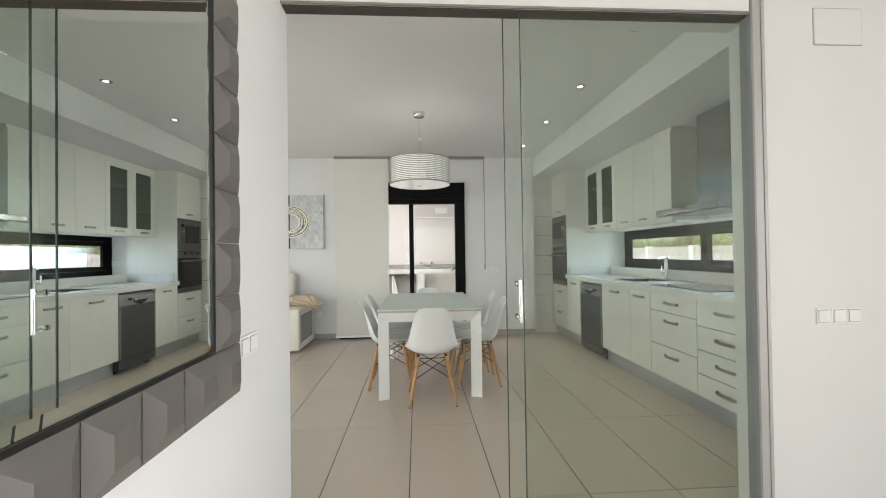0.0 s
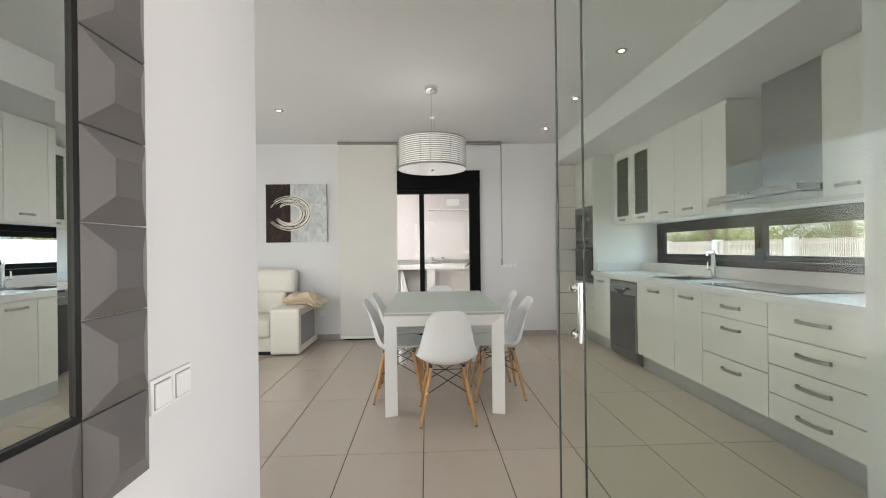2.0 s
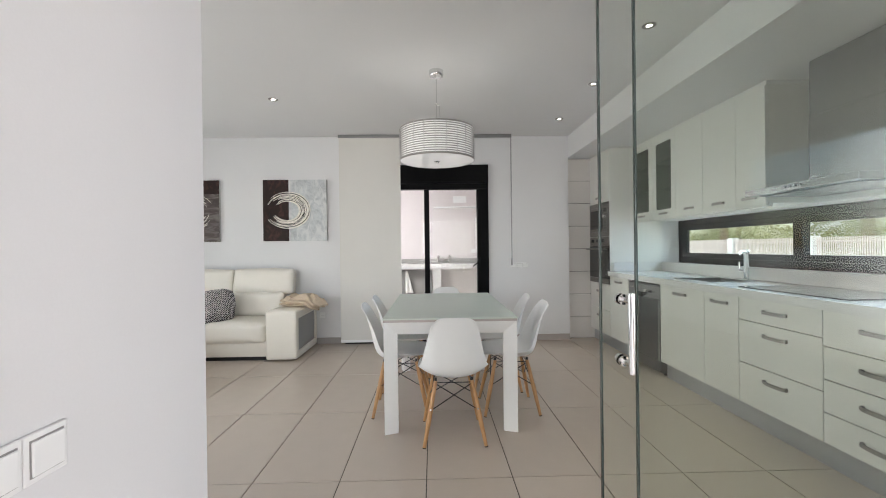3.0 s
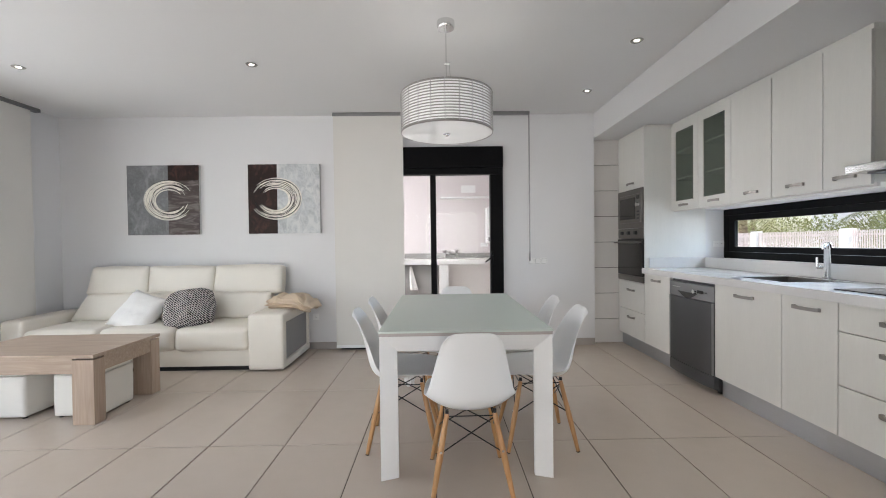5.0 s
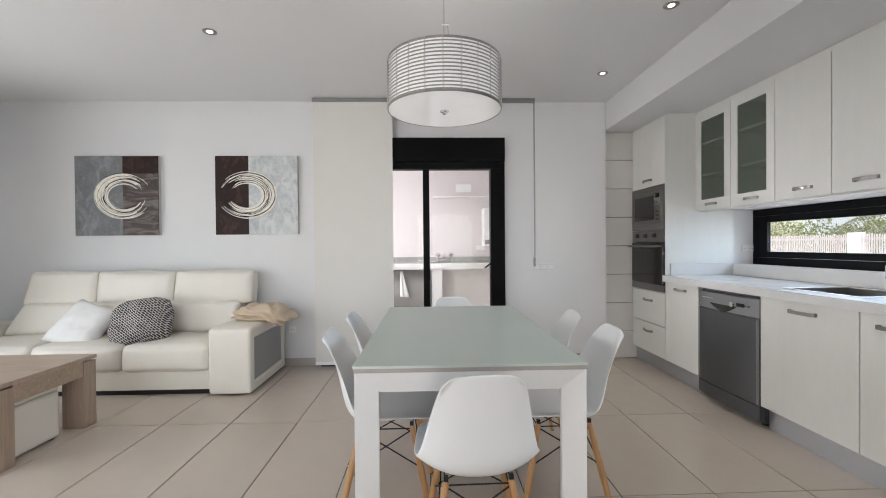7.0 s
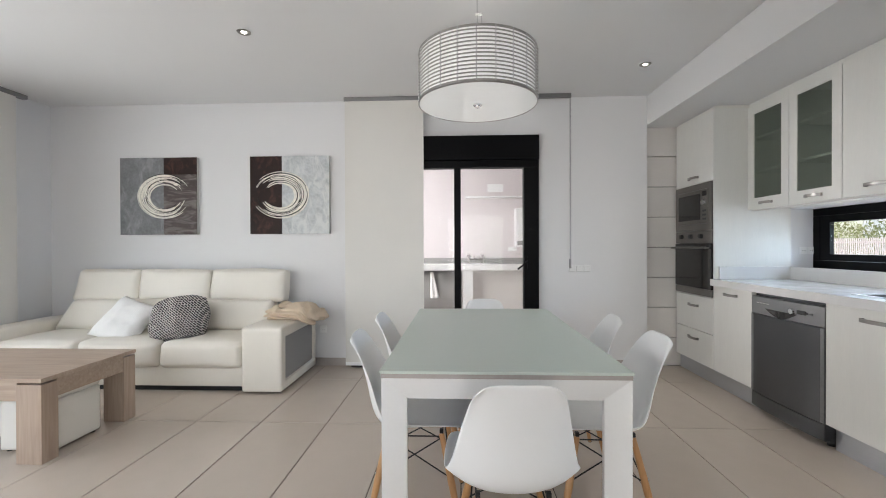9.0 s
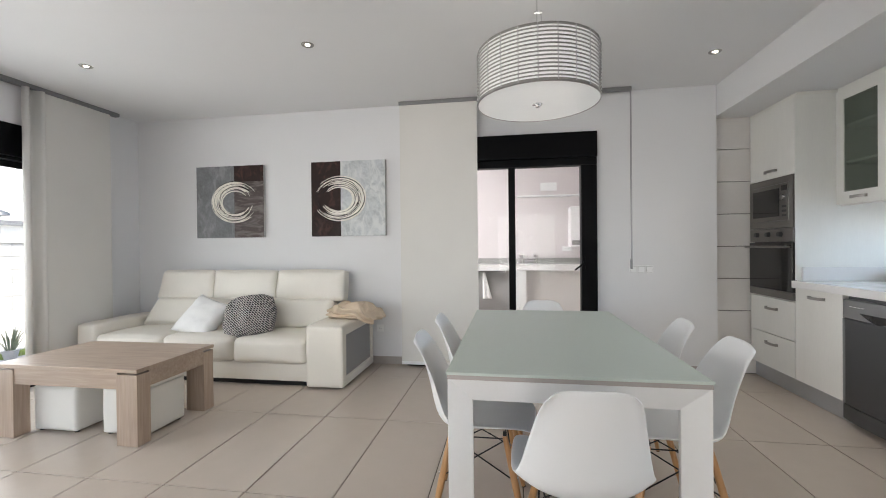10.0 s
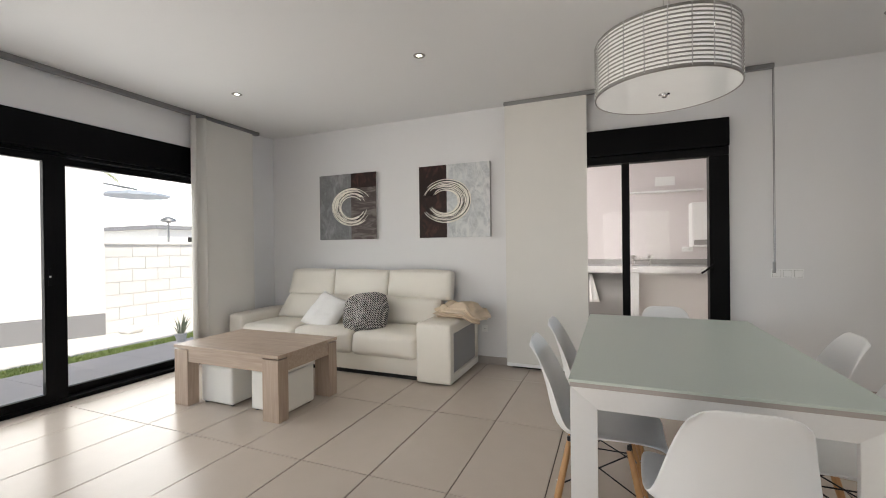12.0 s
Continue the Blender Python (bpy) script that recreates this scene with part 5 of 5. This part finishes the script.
setting("ceiling_utility", boxes((-2.2, 2.2, FAR + T, UY + 0.15, 2.6, 2.72)), CEIL, "white utility room ceiling", "ceiling")
setting("floor_utility", boxes((-2.2, 2.2, FAR, UY, -0.12, -0.002)), PATIO, "pale tiled utility room floor", "floor")
uw = thing("utility_worktop", (0.2, 11.8, 0.8), "white utility worktop on a masonry support", "worktop")
part("slab", boxes((-2.04, 2.04, 11.45, UY - 0.002, 0.815, 0.905), bevel=0.003), QUARTZ, uw)
part("support", boxes((0.205, 0.36, 11.47, UY - 0.002, 0, 0.814)), PLASTIC, uw)
part("splash_strip", boxes((-2.04, 2.04, UY - 0.022, UY - 0.002, 0.906, 0.985)), SHADOWGREY, uw, "grey splash strip")
# Pleated sheet added where a flat grey wall stands under the worktop.
uc = thing("utility_curtain", (-0.6, 11.6, 0), "pleated grey sheet in place of the wall under worktop", "curtain")
bm = bmesh.new()
pv = None
for k in range(41):
    x = -1.5 + 1.69 * k / 40
    q = (bm.verts.new((x, 11.62 + 0.006 * math.sin(k * 1.1), 0.05)), bm.verts.new((x, 11.62 + 0.004 * math.sin(k * 1.1), 0.8)))
    if pv:
        bm.faces.new((pv[0], q[0], q[1], pv[1]))
    pv = q
cu = part("cloth", bm, SHADOWGREY, uc, "", 60)
cu.modifiers.new("thick", "SOLIDIFY").thickness = 0.004
us = thing("utility_screen", (1.2, 11.75, 0), "pale panel closing the space under utility worktop", "panel")
part("board", boxes((0.365, 2.03, 11.60, 11.62, 0.0, 0.812)), PANELW, us)
ut = thing("utility_tap", (0.42, 11.95, 0.905), "chrome bridge tap on the utility worktop", "tap")
tb = rod(bmesh.new(), (0.31, 11.97, 0.975), (0.53, 11.97, 0.975), 0.018)
rod(tb, (0.40, 11.97, 0.975), (0.40, 11.80, 1.02), 0.013)
rod(tb, (0.40, 11.80, 1.02), (0.40, 11.79, 0.985), 0.012)
part("bridge", tb, HANDLE, ut, "", 40)
for x in (0.31, 0.53):
    part("valve", turned([(0.028, 0.0), (0.02, 0.015), (0.016, 0.09), (0.034, 0.10), (0.036, 0.13), (0.01, 0.145)], 14, (x, 11.97, 0.905)), HANDLE, ut, "", 40)
bo = thing("wall_boiler", (1.25, 11.95, 1.1), "white wall-hung boiler beside the utility socket", "boiler")
part("casing", boxes((1.05, 1.50, 11.80, UY - 0.002, 1.16, 1.78), bevel=0.012), PLASTIC, bo)
part("control_strip", boxes((1.07, 1.48, 11.794, 11.799, 1.19, 1.26), bevel=0.002), SHADOWGREY, bo)
hc = thing("hanging_cloth", (-0.25, 11.6, 0.4), "white cloth hanging under the utility worktop", "cloth")
bm = bmesh.new()
rows = []
for k in range(9):
    u = k / 8
    rows.append([bm.verts.new((-0.29 + 0.05 * u * v + 0.02 * v, 11.585 + 0.012 * math.sin(v * 5 + u * 3), 0.78 - 0.40 * u)) for v in (0, 0.5, 1, 1.5, 2)])
for p, q in zip(rows, rows[1:]):
    for k in range(4):
        bm.faces.new((p[k], p[k + 1], q[k + 1], q[k]))
cl = part("cloth", bm, PILLOWW, hc, "", 60)
cl.modifiers.new("thick", "SOLIDIFY").thickness = 0.005
switch_plate((1.03, UY - 0.001, 1.13), "y", 2, "wall_socket", "white double socket above utility worktop", False)
# Added grille, stands for a pale rectangle reflected in the door glass.
vg = thing("wall_vent", (0.75, UY, 2.15), "white grille in place of a faint reflection on the pane", "vent")
part("frame", boxes((0.62, 0.88, UY - 0.012, UY - 0.001, 2.07, 2.2), bevel=0.002), PLASTIC, vg)
for k in range(5):
    part("slat", boxes((0.635, 0.865, UY - 0.018, UY - 0.0125, 2.085 + k * 0.022, 2.097 + k * 0.022)), PLASTIC, vg)
# Added board imitates a thin bright reflection; there is no shelf.
cb = thing("utility_shelf", (1.2, 11.95, 1.9), "thin white strip standing for a reflected line of light", "shelf")
part("board", boxes((0.25, 1.22, UY - 0.16, UY - 0.002, 1.965, 1.985)), PLASTIC, cb)

# ---- outdoors: garden side ----
setting("ground", boxes((-120, -5.56, -120, 120, -0.45, -0.07), (-5.56, 120, 12.3, 120, -0.45, -0.07), (3.2, 120, -120, 12.3, -0.45, -0.07), (-5.56, 3.2, -120, -1.2, -0.45, -0.07), (-5.56, -0.445, -1.2, 4.6, -0.45, -0.07), (-5.56, -2.2, 9.545, 12.3, -0.45, -0.07), (2.2, 3.2, 9.545, 12.3, -0.45, -0.07), (-5.56, -4.23, 4.6, 9.545, -0.45, -0.07)), GRAVEL, "pale gravel ground round the house", "ground")
tc = thing("terrace", (-4.9, 7.5, -0.07), "pale tiled terrace outside the garden window", "terrace", kind="structure")
for i in range(3):
    for j in range(12):
        x0, y0 = -5.56 + 0.443 * i, 4.3 + 0.5 * j
        part("tile", boxes((x0, x0 + 0.439, y0, y0 + 0.496, -0.069, -0.045)), PATIO, tc)


def lawn():
    bm = bmesh.new()
    rng = random.Random(11)
    for k in range(9000):
        x, y = rng.uniform(-6.05, -5.58), rng.uniform(5.5, 12.5)
        if x < -5.95 + 0.08 * math.sin(y * 3):
            continue
        h, a = rng.uniform(0.02, 0.05), rng.uniform(0, 6.28)
        dx, dy = 0.004 * math.cos(a), 0.004 * math.sin(a)
        lx, ly = rng.uniform(-0.02, 0.02), rng.uniform(-0.02, 0.02)
        bm.faces.new((bm.verts.new((x - dx, y - dy, -0.07)), bm.verts.new((x + dx, y + dy, -0.07)), bm.verts.new((x + lx, y + ly, -0.07 + h))))
    box(bm, -5.98, -5.565, 5.5, 12.5, -0.07, -0.062)
    return bm


single("lawn_strip", lawn(), GRASS, "narrow strip of green lawn beside the terrace", "grass", kind="stuff")

# block wall at the garden's end
bw = thing("block_wall", (-7.25, 11, -0.07), "white concrete block garden wall in running bond", "wall", kind="structure")
part("mortar_core", boxes((-7.33, -7.165, 9.06, 14.6, -0.07, 1.30)), RENDERW, bw)
meshes = {}
for r in range(7):
    y = 9.06 - (0.2 if r % 2 else 0.0)
    while y < 14.6:
        a, b = max(9.06, y), min(14.6, y + 0.395)
        if b - a > 0.05:
            key = round(b - a, 3)
            if key not in meshes:
                o = part("block", boxes((-0.018, 0.0, 0, b - a, 0, 0.19), bevel=0.004), BLOCK, None)
                meshes[key] = o.data
            else:
                o = new("block", meshes[key])
            o.parent = bw
            o.location = Vector((-7.147, a, -0.068 + r * 0.196)) - bw.location
        y += 0.4
part("coping", boxes((-7.36, -7.12, 9.04, 14.6, 1.304, 1.35), bevel=0.004), BLOCK, bw)

nb = thing("neighbour_wall", (-7.6, 8, -0.07), "tall white rendered boundary wall with grey base", "wall", kind="structure")
d = Vector((0.353, 0.936, 0)).normalized()


def slab(p, q, thick, z0, z1, side):
    p, q = Vector(p), Vector(q)
    nrm = Vector((-(q - p).y, (q - p).x, 0)).normalized() * thick * side
    bm = bmesh.new()
    lo = [bm.verts.new((v.x, v.y, z0)) for v in (p, q, q + nrm, p + nrm)]
    hi = [bm.verts.new((v.x, v.y, z1)) for v in (p, q, q + nrm, p + nrm)]
    bm.faces.new(lo), bm.faces.new(hi)
    for j in range(4):
        bm.faces.new((lo[j], lo[(j + 1) % 4], hi[(j + 1) % 4], hi[j]))
    bmesh.ops.recalc_face_normals(bm, faces=bm.faces)
    return bm


q1 = (-7.13, 9.05, 0)
q0 = (-7.13 - 0.353 * 7, 9.05 - 0.936 * 7, 0)
part("rendered_face", slab(q0, q1, 0.25, 0.26, 3.4, 1), RENDERW, nb)
part("grey_base", slab((q0[0] + 0.012, q0[1] - 0.004, 0), (q1[0] + 0.012, q1[1] - 0.004, 0), 0.25, -0.07, 0.258, 1), GREYBASE, nb)

st = single("boulder", soft_box(-7.02, -6.78, 9.15, 9.4, -0.07, 0.02, 0.04, (0, 0, 0.01), 0.02), BLOCK, "pale flat stone lying beside the garden wall", "stone", smooth=180)


def cantilever_parasol():
    p = thing("parasol", (-14.0, 13.4, -0.07), "grey cantilever parasol opened behind the garden wall", "parasol")
    part("mast", rod(bmesh.new(), (-14.0, 12.55, -0.07), (-14.0, 12.55, 3.3), 0.05), RAIL, p)
    part("arm", rod(bmesh.new(), (-14.0, 12.55, 3.25), (-14.0, 13.7, 3.16), 0.03), RAIL, p)
    part("canopy", turned([(0.92, 2.93), (0.9, 3.0), (0.5, 3.08), (0.05, 3.13)], 8, (-14.0, 13.7, 0)), PARASOL, p, "grey canopy")
    part("base", boxes((-14.4, -13.6, 12.2, 12.9, -0.07, 0.03)), GREYBASE, p)


cantilever_parasol()
sl = thing("street_lamp", (-20.0, 18.75, -0.07), "grey street lamp with a domed head", "street lamp")
part("pole", rod(bmesh.new(), (-20.0, 18.75, -0.07), (-20.0, 18.75, 2.6), 0.06, 0.04), RAIL, sl)
part("head", turned([(0.06, 2.55), (0.36, 2.62), (0.32, 2.74), (0.12, 2.84), (0.02, 2.86)], 20, (-20.0, 18.75, 0)), RAIL, sl, "", 40)


def house(x0, x1, y0, y1, h, label, faces):
    b = thing("house", ((x0 + x1) / 2, (y0 + y1) / 2, -0.07), label, "house")
    part("wall", boxes((x0, x1, y0, y1, -0.07, h)), RENDERW, b)
    part("roof", boxes((x0 - 0.3, x1 + 0.3, y0 - 0.3, y1 + 0.3, h + 0.002, h + 0.3)), GREYBASE, b)
    for axis, at, a, z0, z1, w in faces:
        bm = boxes((a, a + w, at - 0.03, at + 0.03, z0, z1)) if axis == "y" else boxes((at - 0.03, at + 0.03, a, a + w, z0, z1))
        part("window", bm, DARKGLASS, b, "dark window pane")


house(-38, -30, 24.8, 40, 2.75, "white rendered house with flat grey roof", (("x", -30, 27, 1.2, 2.2, 1.6), ("x", -30, 32, 1.2, 2.2, 1.6)))

setting("backdrop", boxes((-90, -89, -60, 160, -2, 60)), glowing("hazy_sky", (0.93, 0.96, 1.0), 1.3), "bright hazy sky in the distance", "sky")

# small pot plant outside the window
pt = thing("garden_plant", (-5.45, 9.05, -0.045), "small spiky pale green plant in a white pot", "plant")
part("pot", turned([(0.05, 0), (0.075, 0.10), (0.08, 0.11), (0.06, 0.112)], 16, (-5.45, 9.05, -0.045)), BLOCK, pt, "", 40)
bm = bmesh.new()
rng = random.Random(5)
for k in range(26):
    a, t, l = rng.uniform(0, 6.28), rng.uniform(0.15, 0.7), rng.uniform(0.15, 0.34)
    bx, by = -5.45 + 0.03 * math.cos(a), 9.05 + 0.03 * math.sin(a)
    ex, ey, ez = bx + l * math.sin(t) * math.cos(a), by + l * math.sin(t) * math.sin(a), 0.06 + l * math.cos(t)
    s = Vector((-math.sin(a), math.cos(a), 0)) * 0.008
    m = Vector((bx, by, 0.06)).lerp(Vector((ex, ey, ez)), 0.5) + Vector((0, 0, 0.03))
    v = [bm.verts.new(c) for c in (Vector((bx, by, 0.05)) - s, Vector((bx, by, 0.05)) + s, m + s, m - s, Vector((ex, ey, ez)))]
    bm.faces.new((v[0], v[1], v[2], v[3]))
    bm.faces.new((v[3], v[2], v[4]))
part("leaves", bm, FLOWER, pt)

# ---- outdoors: street side, through the kitchen window ----
setting("road", boxes((10.5, 19.5, -40, 60, -0.068, -0.05)), ROADM, "reddish paved street beyond the fence", "road")
fe = thing("garden_fence", (9.5, 13, -0.07), "white railing fence on a low rendered wall", "fence")
part("low_wall", boxes((9.4, 9.62, 2.0, 40, -0.07, 0.55)), RENDERW, fe)
for k in range(14):
    part("post", boxes((9.41, 9.61, 3.0 + k * 2.7, 3.22 + k * 2.7, 0.551, 1.38), bevel=0.01), RENDERW, fe)
for z in (0.66, 1.22):
    part("rail", boxes((9.49, 9.53, 2.0, 40, z, z + 0.045)), FENCEW, fe)
bar_mesh = None
for k in range(230):
    y = 11.3 + k * 0.05
    if (y - 3.0) % 2.7 < 0.24:
        continue
    if bar_mesh is None:
        o = part("slat", boxes((-0.008, 0.008, 0.0, 0.018, 0.0, 0.74)), FENCEW, None)
        bar_mesh = o.data
    else:
        o = new("slat", bar_mesh)
    o.parent = fe
    o.location = Vector((9.478, y, 0.6)) - fe.location


def palm(x, y, h, seed, n=34, size=2.2):
    """A palm with a ringed trunk and arching feathered fronds."""
    rng = random.Random(seed)
    p = thing("palm_tree", (x, y, -0.07), "garden palm with arching green fronds", "palm", "garden palms")
    prof = []
    for k in range(16):
        z = -0.07 + (h + 0.07) * k / 15
        prof += [(0.16 - 0.04 * k / 15, z), (0.19 - 0.04 * k / 15, z + h / 30)]
    part("trunk", turned(prof, 12, (x, y, 0)), BARK, p)
    bm = bmesh.new()
    for k in range(n):
        a, up = rng.uniform(0, 6.28), rng.uniform(-0.2, 1.2)
        L = size * rng.uniform(0.7, 1.1)
        ca, sa = math.cos(a), math.sin(a)
        pts = []
        for i in range(13):
            u = i / 12
            r = L * (u * math.cos(up * (1 - 0.3 * u)))
            z = h + L * (math.sin(up) * u - 0.75 * u * u)
            pts.append(Vector((x + r * ca, y + r * sa, z)))
        side = Vector((-sa, ca, 0))
        for i in range(1, 12):
            for s in (-1, 1):
                for q in (0.0, 0.5):
                    c = pts[i].lerp(pts[i + 1], q)
                    ln = 0.42 * math.sin(math.pi * (i + q) / 13) * size / 2 + 0.05
                    fwd = (pts[i + 1] - pts[i]).normalized()
                    tip = c + side * s * ln + fwd * ln * 0.5 - Vector((0, 0, ln * rng.uniform(0.2, 0.5)))
                    bm.faces.new((bm.verts.new(c - fwd * 0.015), bm.verts.new(c + fwd * 0.015), bm.verts.new(tip)))
    part("crown", bm, LEAF, p)


palm(-20.0, 15.7, 4.7, 9, size=1.6)
palm(12.3, 15.2, 1.9, 1)
palm(12.0, 20.5, 2.3, 2)
palm(12.8, 11.3, 2.1, 3)
palm(12.2, 26.5, 2.4, 6)
palm(22.0, 33.0, 3.4, 7, size=3.0)


def hedge(x0, x1, y0, y1, z1, seed):
    bm = bmesh.new()
    rng = random.Random(seed)
    for k in range(18000):
        x, y = rng.uniform(x0, x1), rng.uniform(y0, y1)
        top = z1 * (0.72 + 0.4 * noise.noise(Vector((x * 0.6, y * 0.6, seed))))
        z = rng.uniform(-0.05, 1) ** 0.7 * top if rng.random() > 0.02 else top
        z = max(-0.05, z.real)
        s = rng.uniform(0.07, 0.18)
        v = Vector(noise.random_unit_vector()) * s
        w = Vector(noise.random_unit_vector()) * s
        c = Vector((x, y, z))
        bm.faces.new((bm.verts.new(c), bm.verts.new(c + v), bm.verts.new(c + v * 0.6 + w)))
    return bm


single("hedge", hedge(20.5, 23.0, 16, 46, 3.0, 2), LEAF, "uneven green hedge across the road", "hedge", kind="stuff")
house(27, 36, 20, 34, 5.5, "white two-storey house across the road", (("x", 27, 22, 0.9, 2.1, 1.4), ("x", 27, 27, 0.9, 2.1, 1.4), ("x", 27, 22, 3.4, 4.6, 1.4), ("x", 27, 27, 3.4, 4.6, 1.4)))

# ---- floor tiles ----
fl = thing("floor", (0, 6, 0), "large satin beige-grey porcelain floor tiles with dark joints", "floor", kind="structure")
TXO, TYO, TW, TL, G = 0.1700, 7.045, 0.4465, 0.904, 0.0027
tile_cache = {}


def tile(x0, x1, y0, y1):
    key = (round(x1 - x0, 3), round(y1 - y0, 3))
    if key[0] < 0.02 or key[1] < 0.02:
        return
    if key not in tile_cache:
        o = part("floor_tile", box(bmesh.new(), G, key[0] - G, G, key[1] - G, -0.0055, 0.0, 0.0012, 1), TILE, None)
        tile_cache[key] = o.data
    else:
        o = new("floor_tile", tile_cache[key])
    o.parent = fl
    o.location = Vector((x0, y0, 0)) - fl.location


def lay(ax0, ax1, ay0, ay1):
    i0, i1 = math.floor((ax0 - TXO) / TW), math.ceil((ax1 - TXO) / TW)
    j0, j1 = math.floor((ay0 - TYO) / TL), math.ceil((ay1 - TYO) / TL)
    for i in range(i0, i1):
        for j in range(j0, j1):
            tile(max(ax0, TXO + i * TW), min(ax1, TXO + (i + 1) * TW), max(ay0, TYO + j * TL), min(ay1, TYO + (j + 1) * TL))


lay(LEFT, RIGHT, 5.07, FAR)
lay(1.963, RIGHT, FAR, 9.37)
lay(-0.305, 1.705, 4.9, 5.07)
lay(LEFT, -0.445, 4.75, 5.07)
lay(-0.305, 4.2, -1.0, 4.9)
